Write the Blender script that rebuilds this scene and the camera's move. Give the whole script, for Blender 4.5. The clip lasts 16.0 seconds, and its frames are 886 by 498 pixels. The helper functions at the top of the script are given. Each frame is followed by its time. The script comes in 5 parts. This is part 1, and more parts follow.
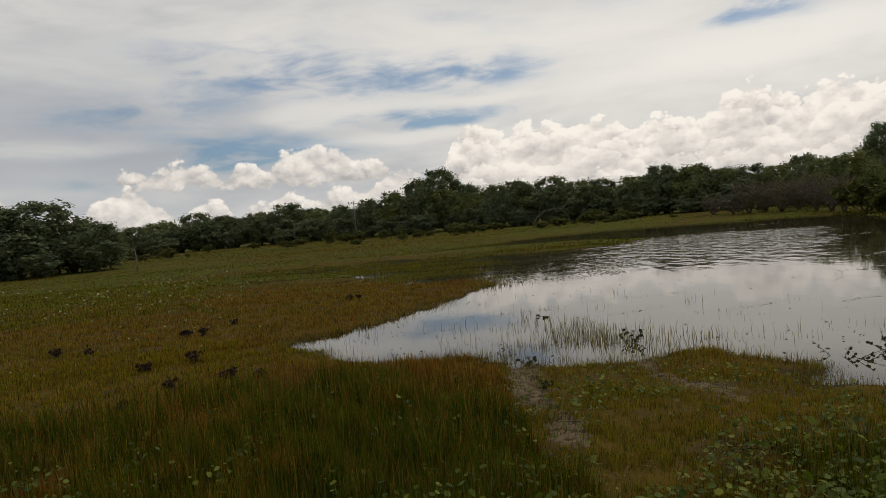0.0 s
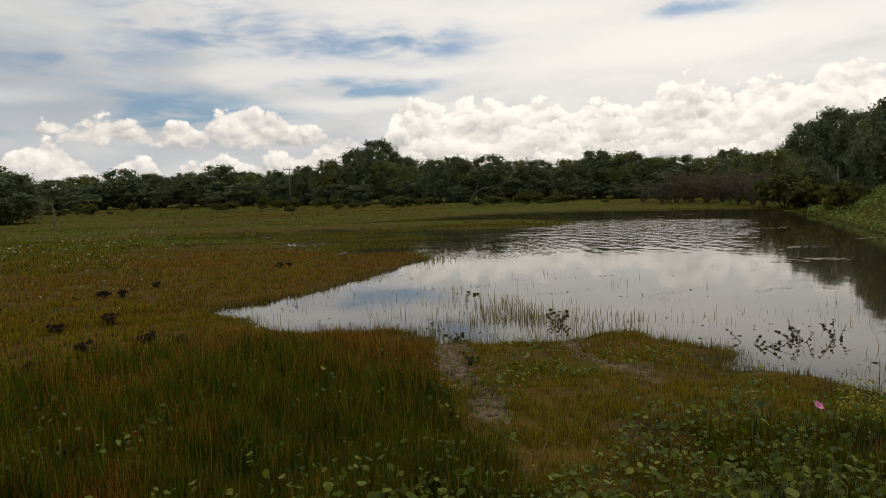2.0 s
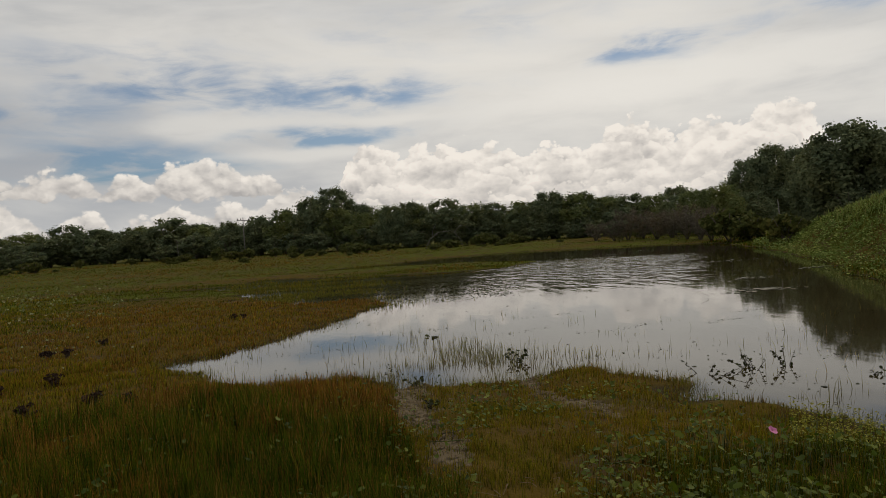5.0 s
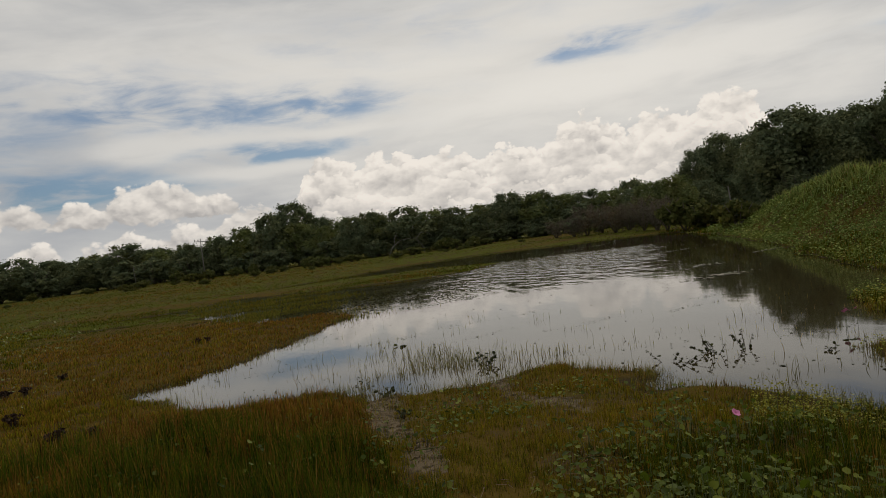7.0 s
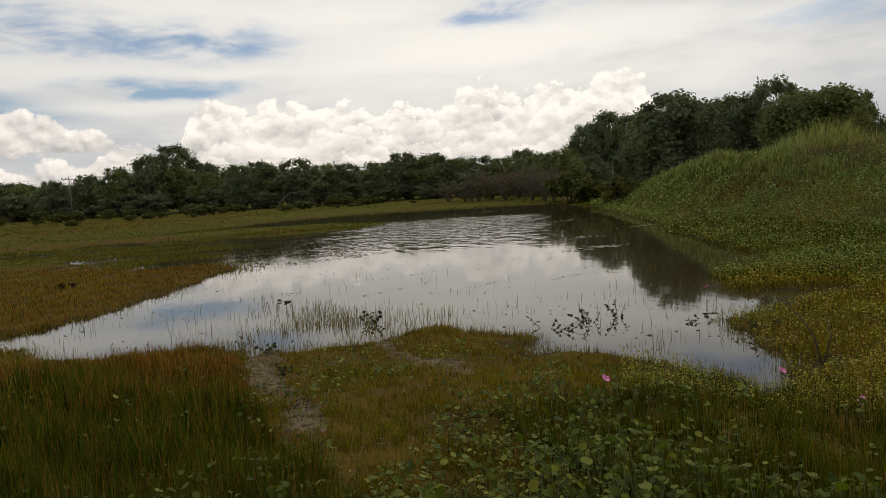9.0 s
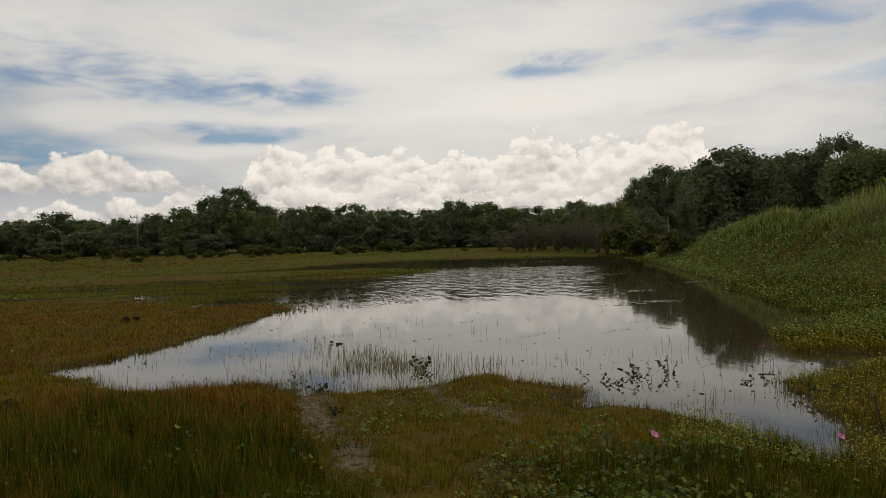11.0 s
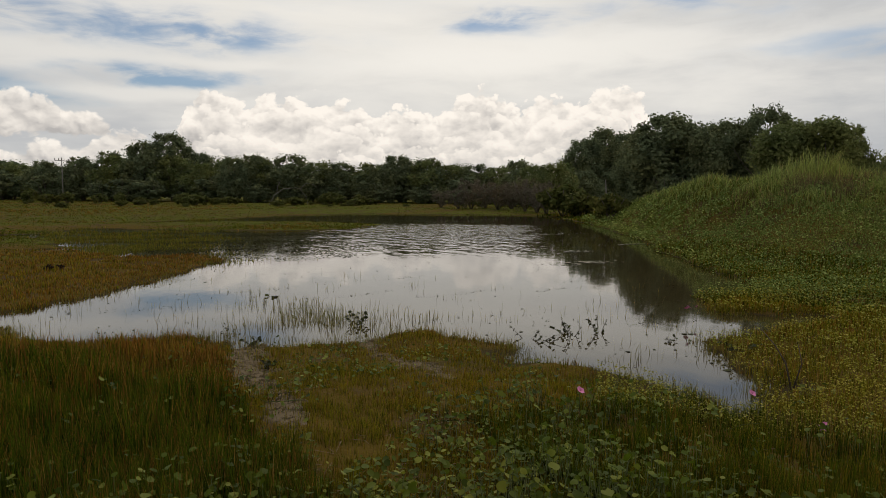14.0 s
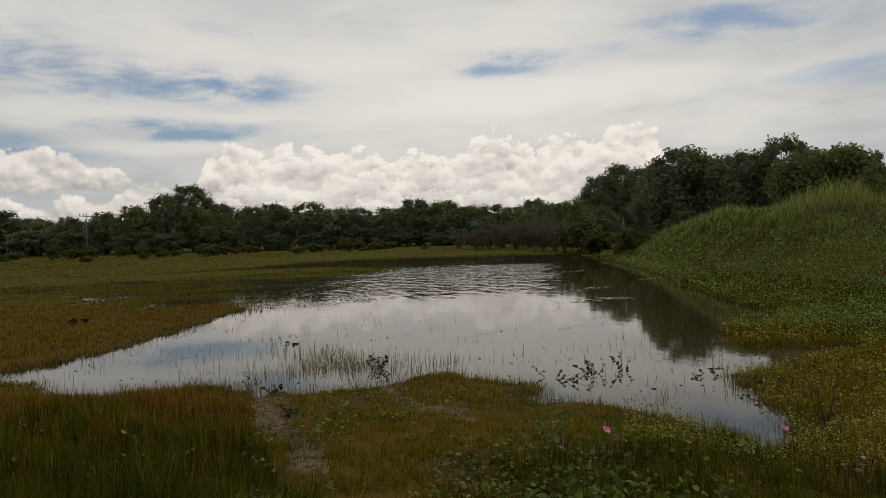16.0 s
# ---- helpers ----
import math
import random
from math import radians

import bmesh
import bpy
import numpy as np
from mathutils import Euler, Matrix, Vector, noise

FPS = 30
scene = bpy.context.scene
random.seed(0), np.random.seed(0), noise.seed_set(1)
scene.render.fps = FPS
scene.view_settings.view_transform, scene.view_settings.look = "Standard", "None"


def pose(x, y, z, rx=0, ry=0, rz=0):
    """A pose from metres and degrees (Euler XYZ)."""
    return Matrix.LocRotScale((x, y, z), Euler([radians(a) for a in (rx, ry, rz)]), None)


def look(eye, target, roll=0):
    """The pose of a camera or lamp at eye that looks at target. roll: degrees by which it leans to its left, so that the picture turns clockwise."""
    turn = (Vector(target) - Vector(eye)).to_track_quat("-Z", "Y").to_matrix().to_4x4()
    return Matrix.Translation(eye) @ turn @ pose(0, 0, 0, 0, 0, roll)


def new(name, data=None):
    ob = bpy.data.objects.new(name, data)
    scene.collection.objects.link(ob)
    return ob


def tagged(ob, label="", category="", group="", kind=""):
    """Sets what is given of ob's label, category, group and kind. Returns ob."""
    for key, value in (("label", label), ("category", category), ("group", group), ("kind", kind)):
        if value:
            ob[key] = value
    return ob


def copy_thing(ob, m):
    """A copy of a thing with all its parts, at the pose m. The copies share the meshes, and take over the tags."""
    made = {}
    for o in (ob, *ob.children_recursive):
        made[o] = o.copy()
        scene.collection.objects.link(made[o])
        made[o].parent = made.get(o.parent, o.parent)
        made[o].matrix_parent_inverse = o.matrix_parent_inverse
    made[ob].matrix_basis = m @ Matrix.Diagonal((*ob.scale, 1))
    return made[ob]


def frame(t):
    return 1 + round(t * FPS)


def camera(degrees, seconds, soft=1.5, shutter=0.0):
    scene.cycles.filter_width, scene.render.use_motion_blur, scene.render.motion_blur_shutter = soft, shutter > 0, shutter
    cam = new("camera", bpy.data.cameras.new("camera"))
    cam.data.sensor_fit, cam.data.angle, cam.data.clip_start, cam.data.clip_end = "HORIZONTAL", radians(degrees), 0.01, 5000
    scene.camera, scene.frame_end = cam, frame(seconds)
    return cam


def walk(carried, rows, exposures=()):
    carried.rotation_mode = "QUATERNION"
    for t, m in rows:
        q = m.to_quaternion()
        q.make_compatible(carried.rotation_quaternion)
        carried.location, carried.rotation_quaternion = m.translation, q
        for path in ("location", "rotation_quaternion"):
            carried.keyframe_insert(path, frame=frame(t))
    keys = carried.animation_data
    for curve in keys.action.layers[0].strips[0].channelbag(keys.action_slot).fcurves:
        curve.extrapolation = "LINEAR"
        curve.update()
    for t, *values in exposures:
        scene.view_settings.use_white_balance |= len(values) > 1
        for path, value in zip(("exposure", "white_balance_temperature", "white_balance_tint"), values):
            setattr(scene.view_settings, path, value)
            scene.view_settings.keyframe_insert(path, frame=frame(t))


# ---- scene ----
cam = camera(67.2, 16.0, soft=0.6)
# seconds, place in metres, yaw, pitch, roll in degrees
ROWS = [
    (0.0, -0.001, 0.000, 2.098, 0.00, -2.26, 5.11),
    (0.5, -0.006, -0.011, 2.094, 7.99, -3.47, 6.80),
    (1.0, 0.028, 0.017, 2.096, 2.39, -2.45, 4.58),
    (1.5, 0.033, 0.030, 2.092, -3.06, -5.26, 2.50),
    (2.0, 0.025, 0.052, 2.098, -5.38, -4.85, 1.76),
    (2.5, 0.014, 0.058, 2.092, -7.47, -4.43, 1.31),
    (3.0, 0.027, 0.057, 2.092, -9.96, -3.62, 1.44),
    (3.5, 0.037, 0.037, 2.085, -11.44, -2.97, 3.06),
    (4.0, 0.041, 0.034, 2.080, -6.69, -1.54, 2.07),
    (4.2, 0.044, 0.035, 2.077, -8.62, -1.57, 2.43),
    (6.3, 0.101, 0.082, 2.044, -9.16, -0.39, 5.45),
    (6.5, 0.105, 0.031, 2.060, -15.36, -1.41, 6.34),
    (7.0, 0.070, 0.012, 2.083, -12.38, -0.95, 7.57),
    (7.5, 0.146, 0.037, 2.082, -13.21, -1.18, 6.90),
    (8.0, 0.063, 0.019, 2.085, -23.53, -0.83, 5.38),
    (8.5, 0.055, 0.056, 2.070, -17.28, -3.20, 3.67),
    (9.0, 0.080, 0.075, 2.088, -21.60, -5.33, 3.60),
    (9.2, 0.063, 0.109, 2.130, -19.74, 0.85, 0.29),
    (11.3, 0.000, -0.099, 2.102, -16.07, -1.65, 2.88),
    (11.5, 0.028, -0.092, 2.111, -16.91, -2.29, 4.76),
    (12.0, 0.055, -0.088, 2.121, -21.67, -0.40, 4.59),
    (12.5, 0.031, -0.091, 2.116, -19.41, -4.60, 0.50),
    (13.0, 0.056, -0.089, 2.136, -21.55, -1.29, -0.94),
    (13.5, 0.038, -0.085, 2.129, -21.13, -2.69, -0.11),
    (14.0, 0.035, -0.082, 2.110, -22.13, -4.87, -0.12),
    (14.5, 0.028, -0.084, 2.113, -20.70, -3.68, 0.09),
    (15.0, 0.028, -0.086, 2.107, -20.33, -3.15, 0.77),
    (15.5, 0.033, -0.087, 2.108, -20.29, -2.58, 1.16),
    (16.0, 0.049, -0.086, 2.107, -20.62, -1.28, 1.96),
]
# seconds and stops by which the camera's own exposure drifts
EXPOSURES = [(0.0, -0.19), (0.5, -0.1), (1.0, -0.15), (1.5, -0.05), (2.0, 0.0), (3.0, -0.04), (3.5, -0.05), (4.0, -0.2), (6.5, -0.32), (7.5, -0.33), (8.0, -0.22), (8.5, -0.25), (9.0, 0.0), (11.5, -0.25), (12.0, -0.22), (12.5, -0.2), (13.0, -0.1), (13.5, -0.22), (14.0, -0.1), (14.5, -0.04), (15.0, -0.05), (15.5, -0.2), (16.0, -0.28)]
walk(cam, [(t, pose(x, y, z, 90 + pitch, roll, yaw)) for t, x, y, z, yaw, pitch, roll in ROWS], EXPOSURES)

# ---- world, sun and exposure ----
scene.view_settings.exposure = 0.0


class Nodes:
    """Short hand for node trees."""

    def __init__(self, tree):
        self.tree = tree

    def add(self, kind, **props):
        n = self.tree.nodes.new(kind)
        for k, v in props.items():
            setattr(n, k, v)
        return n

    def put(self, socket, value):
        if isinstance(value, bpy.types.NodeSocket):
            self.tree.links.new(value, socket)
        else:
            socket.default_value = value

    def math(self, op, a, b=0.0, c=0.0, clamp=False):
        n = self.add("ShaderNodeMath", operation=op, use_clamp=clamp)
        for s, v in zip(n.inputs, (a, b, c)):
            self.put(s, v)
        return n.outputs[0]

    def step(self, v, lo, hi, to0=0.0, to1=1.0):
        n = self.add("ShaderNodeMapRange", interpolation_type="SMOOTHSTEP")
        for i, x in enumerate((v, lo, hi, to0, to1)):
            self.put(n.inputs[i], x)
        return n.outputs[0]

    def mix(self, f, a, b, blend="MIX"):
        n = self.add("ShaderNodeMix", data_type="RGBA", blend_type=blend)
        self.put(n.inputs[0], f)
        for s, v in ((n.inputs[6], a), (n.inputs[7], b)):
            self.put(s, v if isinstance(v, bpy.types.NodeSocket) else (*v, 1))
        return n.outputs[2]

    def vec(self, x, y, z):
        n = self.add("ShaderNodeCombineXYZ")
        for s, v in zip(n.inputs, (x, y, z)):
            self.put(s, v)
        return n.outputs[0]

    def noise(self, v, scale, detail=4.0, rough=0.55, distortion=0.0):
        n = self.add("ShaderNodeTexNoise")
        if v is not None:
            self.put(n.inputs["Vector"], v)
        n.inputs["Scale"].default_value = scale
        n.inputs["Detail"].default_value = detail
        n.inputs["Roughness"].default_value = rough
        n.inputs["Distortion"].default_value = distortion
        return n.outputs[0]


SUN_AZ, SUN_EL = 38.0, 58.0      # degrees right of straight ahead, and up


def build_world():
    w = bpy.data.worlds.new("sky")
    scene.world = w
    w.use_nodes = True
    w.node_tree.nodes.clear()
    n = Nodes(w.node_tree)
    d = n.add("ShaderNodeTexCoord").outputs["Generated"]
    sp = n.add("ShaderNodeSeparateXYZ")
    n.put(sp.inputs[0], d)
    az = n.math("MULTIPLY", n.math("ARCTAN2", sp.outputs[0], sp.outputs[1]), 57.2958)
    el = n.math("MULTIPLY", n.math("ARCSINE", n.math("MINIMUM", n.math("MAXIMUM", sp.outputs[2], -1.0), 1.0)), 57.2958)
    el = n.math("ABSOLUTE", el)
    sky = n.add("ShaderNodeTexSky", sky_type="NISHITA", sun_disc=False, sun_elevation=radians(SUN_EL), sun_rotation=radians(SUN_AZ))
    blue = n.mix(1.0, sky.outputs[0], (0.044, 0.061, 0.074), "MULTIPLY")

    # high thin layer: long flat streaks
    flat = n.vec(n.math("MULTIPLY", az, 0.045), n.math("MULTIPLY", el, 0.19), 0.0)
    streak = n.noise(flat, 1.0, 5.0, 0.55, 0.6)
    broad = n.noise(n.vec(n.math("MULTIPLY", az, 0.03), n.math("MULTIPLY", el, 0.07), 3.7), 1.0, 3.0, 0.5)
    # gaps in the layer: azimuth, elevation, half widths, depth
    gaps = [(-1.5, 8.95, 6.5, 0.7, 1.3), (3.0, 12.0, 7.5, 1.5, 1.0), (27.8, 13.9, 5, 1.1, 1.25), (49, 10.6, 4.5, 0.9, 1.0), (45, 15.4, 10, 2.2, 0.8),
            (-16.5, 7.1, 8, 1.3, 1.7), (-22, 10.2, 9, 1.3, 0.7), (-38, 6.3, 6, 0.9, 0.7), (-29, 5.0, 4, 0.9, 0.5), (-11, 12.6, 10, 1.6, 0.7),
            (-15, 14.5, 14, 2.0, 0.5), (10, 17.5, 14, 2.0, 0.4), (56, 10.4, 5, 0.9, 0.7)]
    warp = n.add("ShaderNodeTexNoise")
    n.put(warp.inputs["Vector"], n.vec(n.math("MULTIPLY", az, 0.1), n.math("MULTIPLY", el, 0.34), 8.0))
    warp.inputs["Scale"].default_value = 1.0
    warp.inputs["Detail"].default_value = 5.0
    ws = n.add("ShaderNodeSeparateXYZ")
    n.put(ws.inputs[0], warp.outputs["Color"])
    az_w = n.math("ADD", az, n.math("MULTIPLY", n.math("SUBTRACT", ws.outputs[0], 0.5), 16.0))
    el_w = n.math("ADD", el, n.math("MULTIPLY", n.math("SUBTRACT", ws.outputs[1], 0.5), 3.6))
    total = None
    for a, e, sa, se, depth in gaps:
        u = n.math("DIVIDE", n.math("SUBTRACT", az_w, a), sa)
        v = n.math("DIVIDE", n.math("SUBTRACT", el_w, e), se)
        q = n.math("MULTIPLY", n.math("EXPONENT", n.math("MULTIPLY", n.math("MULTIPLY_ADD", u, u, n.math("MULTIPLY", v, v)), -1.0)), depth)
        total = q if total is None else n.math("ADD", total, q)
    wisp = n.noise(n.vec(n.math("MULTIPLY", az, 0.15), n.math("MULTIPLY", el, 0.55), 5.0), 1.0, 7.0, 0.56, 0.35)
    hole = n.math("MULTIPLY", total, n.math("ADD", n.math("MULTIPLY", streak, 0.5), n.math("MULTIPLY", n.step(wisp, 0.3, 0.68), 1.1)))
    hole = n.math("ADD", hole, n.math("MULTIPLY", n.math("SUBTRACT", wisp, 0.5), 0.55))
    hole = n.step(hole, -0.05, 1.35, 0.0, 0.8)
    glow_u = n.math("DIVIDE", n.math("SUBTRACT", az, 26.0), 26.0)
    glow_v = n.math("DIVIDE", n.math("SUBTRACT", el, 10.0), 9.0)
    glow = n.math("EXPONENT", n.math("MULTIPLY", n.math("MULTIPLY_ADD", glow_u, glow_u, n.math("MULTIPLY", glow_v, glow_v)), -1.0))
    shade = n.math("ADD", n.math("MULTIPLY", n.math("ADD", n.math("ADD", n.math("MULTIPLY", streak, 0.5), n.math("MULTIPLY", wisp, 0.3)), n.math("MULTIPLY", broad, 0.5)), 0.94), n.math("MULTIPLY", glow, 0.28))
    veil_u = n.math("DIVIDE", n.math("SUBTRACT", az, 3.0), 22.0)
    veil_v = n.math("DIVIDE", n.math("SUBTRACT", el, 15.5), 5.0)
    veil = n.math("EXPONENT", n.math("MULTIPLY", n.math("MULTIPLY_ADD", veil_u, veil_u, n.math("MULTIPLY", veil_v, veil_v)), -1.0))
    shade = n.math("ADD", shade, n.math("MULTIPLY", veil, 0.2))
    high = n.mix(n.step(shade, 0.42, 1.02), (0.45, 0.47, 0.50), (0.93, 0.89, 0.82))
    high = n.mix(hole, high, blue)
    # long white streaks lying before the gaps
    streaks = [(-6.5, 10.2, 6.5, 0.8, 0.9), (4.7, 10.0, 5.0, 0.5, 0.9), (-3.4, 7.5, 9.0, 0.75, 1.0), (-10.8, 9.3, 3.0, 0.7, 0.7), (37.0, 11.8, 17.0, 2.2, 0.9),
               (47.0, 7.8, 10.0, 2.6, 0.7), (-30.0, 8.0, 8.0, 1.0, 0.6), (20.0, 10.6, 10.0, 1.2, 0.6)]
    white = None
    for a, e, sa, se, depth in streaks:
        u = n.math("DIVIDE", n.math("SUBTRACT", n.math("MULTIPLY_ADD", az_w, 0.5, n.math("MULTIPLY", az, 0.5)), a), sa)
        v = n.math("DIVIDE", n.math("SUBTRACT", n.math("MULTIPLY_ADD", el_w, 0.5, n.math("MULTIPLY", el, 0.5)), e), se)
        q = n.math("MULTIPLY", n.math("EXPONENT", n.math("MULTIPLY", n.math("MULTIPLY_ADD", u, u, n.math("MULTIPLY", v, v)), -1.0)), depth)
        white = q if white is None else n.math("ADD", white, q)
    white = n.step(n.math("MULTIPLY", white, n.math("ADD", 0.35, n.math("MULTIPLY", wisp, 1.2))), 0.15, 0.95, 0.0, 0.85)
    high = n.mix(white, high, n.mix(glow, (0.78, 0.76, 0.72), (0.97, 0.93, 0.86)))

    # greyer overhead, out of view: added to dim the near ground and water
    high = n.mix(n.step(el, 19.0, 42.0, 0.0, 1.0), high, n.mix(1.0, high, (0.72, 0.7, 0.68), "MULTIPLY"))

    def cells(x, y, scale, seed, detail=2.0):
        """Round billows: 1 in the middle of each cell, less towards its rim, with smaller billows on it."""
        v = n.add("ShaderNodeTexVoronoi", feature="F1", voronoi_dimensions="2D")
        n.put(v.inputs["Vector"], n.vec(n.math("ADD", x, seed * 17.3), n.math("MULTIPLY", y, 1.25), 0.0))
        v.inputs["Scale"].default_value = scale
        v.inputs["Detail"].default_value = detail
        v.inputs["Roughness"].default_value = 0.5
        v.inputs["Lacunarity"].default_value = 2.3
        return n.math("SUBTRACT", 1.0, v.outputs["Distance"])

    fray = n.noise(n.vec(az, el, 4.4), 0.9, 6.0, 0.6, 0.3)
    soft = n.noise(n.vec(n.math("MULTIPLY", az, 0.22), n.math("MULTIPLY", el, 0.4), 6.0), 1.0, 4.0, 0.6)
    az_c = n.math("ADD", az, n.math("MULTIPLY", n.math("SUBTRACT", soft, 0.5), 2.4))
    el_c = n.math("ADD", el, n.math("MULTIPLY", n.math("SUBTRACT", fray, 0.5), 0.9))
    white_c, grey_c = (1.08, 1.0, 0.9), (0.5, 0.475, 0.455)

    # single flat-based heaps in the west: azimuth, base, half width, height
    heaps = [(-21.0, 4.8, 3.7, 1.75), (-24.4, 5.4, 1.3, 0.9), (-10.6, 4.4, 5.2, 3.0), (-15.6, 4.5, 2.6, 1.8), (-6.9, 4.4, 3.6, 1.9),
             (-35.6, 4.2, 2.4, 0.7), (-40.0, 3.4, 3.6, 1.2)]
    lower = [(-25.2, 1.4, 4.4, 3.2), (-18.9, 1.4, 2.6, 2.0), (-13.2, 1.4, 4.4, 2.1), (-29.8, 1.0, 3.0, 2.2), (-8.0, 1.6, 4.0, 2.2), (-3.2, 1.6, 4.6, 3.2), (0.8, 1.6, 3.4, 2.6)]
    full = high
    for seed, group, strength in ((3.0, heaps, 0.93), (4.0, lower, 0.88)):
        bump = cells(az_c, el_c, 0.4, seed)
        lean_b = n.math("SUBTRACT", bump, cells(n.math("ADD", az_c, 0.3), n.math("ADD", el_c, 0.5), 0.4, seed))
        edge, rel = -9.0, 0.0
        for a, b0, ra, hh in group:
            u = n.math("DIVIDE", n.math("SUBTRACT", az, a), ra)
            e = n.math("SUBTRACT", n.math("MULTIPLY_ADD", n.math("MULTIPLY", u, u), -hh, b0 + hh), el)
            e = n.math("MINIMUM", e, n.math("MULTIPLY", n.math("SUBTRACT", el, b0 - 0.4), 1.4))
            more = n.math("GREATER_THAN", e, edge)
            r_new = n.math("DIVIDE", n.math("SUBTRACT", el, b0), hh)
            rel = n.math("ADD", n.math("MULTIPLY", more, r_new), n.math("MULTIPLY", n.math("SUBTRACT", 1.0, more), rel))
            edge = n.math("MAXIMUM", edge, e)
        edge = n.math("ADD", edge, n.math("MULTIPLY_ADD", n.math("SUBTRACT", bump, 0.38), 1.2, n.math("MULTIPLY", n.math("SUBTRACT", fray, 0.5), 0.8)))
        lit = n.math("ADD", n.math("MULTIPLY_ADD", rel, 0.5, 0.3), n.math("MULTIPLY_ADD", lean_b, 0.65, n.math("MULTIPLY", n.math("SUBTRACT", soft, 0.5), 0.8)), clamp=True)
        body = n.math("MULTIPLY", n.step(edge, -0.12, 0.3), strength)
        full = n.mix(body, full, n.mix(lit, grey_c, white_c))

    # the long bank of towering clouds: azimuth and top; nearer, lower billows stand before it
    tops = [(-6, 2.0), (-2, 3.0), (0.6, 5.2), (1.6, 7.3), (3.2, 8.2), (6.1, 7.9), (8.1, 8.2), (10.2, 7.9), (12.4, 7.9), (14.8, 7.7), (16.7, 6.9),
            (18.3, 7.5), (20.4, 7.2), (22.5, 7.9), (25.4, 9.1), (27.2, 7.9), (28.9, 7.4), (30.3, 8.5), (32.3, 7.8), (34.5, 8.4), (36.4, 8.9), (38, 8.4), (39.3, 6.6),
            (40.4, 4.6), (43, 3.0), (60, 2.6)]
    curve = n.add("ShaderNodeFloatCurve")
    pts = curve.mapping.curves[0].points
    for i, (a, t) in enumerate(tops):
        x, y = (a + 6) / 66, t / 12
        if i == 0:
            pts[0].location = (x, y)
        elif i == len(tops) - 1:
            pts[len(pts) - 1].location = (x, y)
        else:
            pts.new(x, y)
    curve.mapping.update()
    n.put(curve.inputs["Value"], n.math("DIVIDE", n.math("ADD", az, 6.0), 66.0, clamp=True))
    top = n.math("MULTIPLY", curve.outputs[0], 12.0)
    for k, (share, swing, scale, bright) in enumerate(((1.0, 0.0, 0.42, 1.0), (0.86, 1.5, 0.36, 0.97), (0.66, 2.6, 0.33, 0.9), (0.46, 2.2, 0.42, 0.84))):
        bump = cells(az_c, el_c, scale, 7.0 + k)
        lean_b = n.math("SUBTRACT", bump, cells(n.math("ADD", az_c, 0.3), n.math("ADD", el_c, 0.55), scale, 7.0 + k))
        roll = n.noise(n.vec(n.math("MULTIPLY", az, 0.16), 2.3 * k + 0.7, 0.0), 1.0, 2.0, 0.5)
        tk = n.math("ADD", n.math("MULTIPLY", top, share), n.math("MULTIPLY", n.math("SUBTRACT", roll, 0.5), 2.0 * swing))
        edge = n.math("ADD", n.math("SUBTRACT", tk, el), n.math("MULTIPLY_ADD", n.math("SUBTRACT", bump, 0.62), 1.7, n.math("MULTIPLY", n.math("SUBTRACT", fray, 0.5), 1.1)))
        deep = n.step(edge, 0.1, 2.6)
        lit = n.math("SUBTRACT", n.math("ADD", n.math("MULTIPLY_ADD", lean_b, 0.7, 0.88 * bright), n.math("MULTIPLY", n.math("SUBTRACT", soft, 0.5), 1.7)), n.math("MULTIPLY", deep, 0.5))
        lit = n.math("ADD", lit, n.math("MULTIPLY", n.math("SUBTRACT", glow, 0.6), 0.2), clamp=True)
        full = n.mix(n.math("MULTIPLY", n.step(edge, -0.1, 0.24), 0.96 - 0.1 * k), full, n.mix(lit, grey_c, white_c))
    out = n.add("ShaderNodeOutputWorld")
    bg = n.add("ShaderNodeBackground")
    bg.inputs["Strength"].default_value = 1.0
    n.put(bg.inputs["Color"], full)
    w.node_tree.links.new(bg.outputs[0], out.inputs[0])


build_world()
sun_data = bpy.data.lights.new("sun", "SUN")
sun_data.energy, sun_data.angle, sun_data.color = 1.1, radians(16), (1.0, 0.95, 0.86)
sun = new("sun", sun_data)
sa, se = radians(SUN_AZ), radians(SUN_EL)
sun.matrix_basis = look((60 * math.sin(sa) * math.cos(se), 60 * math.cos(sa) * math.cos(se), 60 * math.sin(se)), (0, 0, 0))


# ---- materials ----
def material(name, rough=0.8, spec=0.3):
    m = bpy.data.materials.new(name)
    m.use_nodes = True
    n = Nodes(m.node_tree)
    b = m.node_tree.nodes["Principled BSDF"]
    b.inputs["Roughness"].default_value = rough
    b.inputs["Specular IOR Level"].default_value = spec
    return m, n, b


def ramp(n, fac, colours):
    r = n.add("ShaderNodeValToRGB")
    e = r.color_ramp.elements
    while len(e) < len(colours):
        e.new(0.5)
    for i, c in enumerate(colours):
        e[i].position, e[i].color = i / (len(colours) - 1), (*c, 1)
    n.put(r.inputs[0], fac)
    return r.outputs[0]


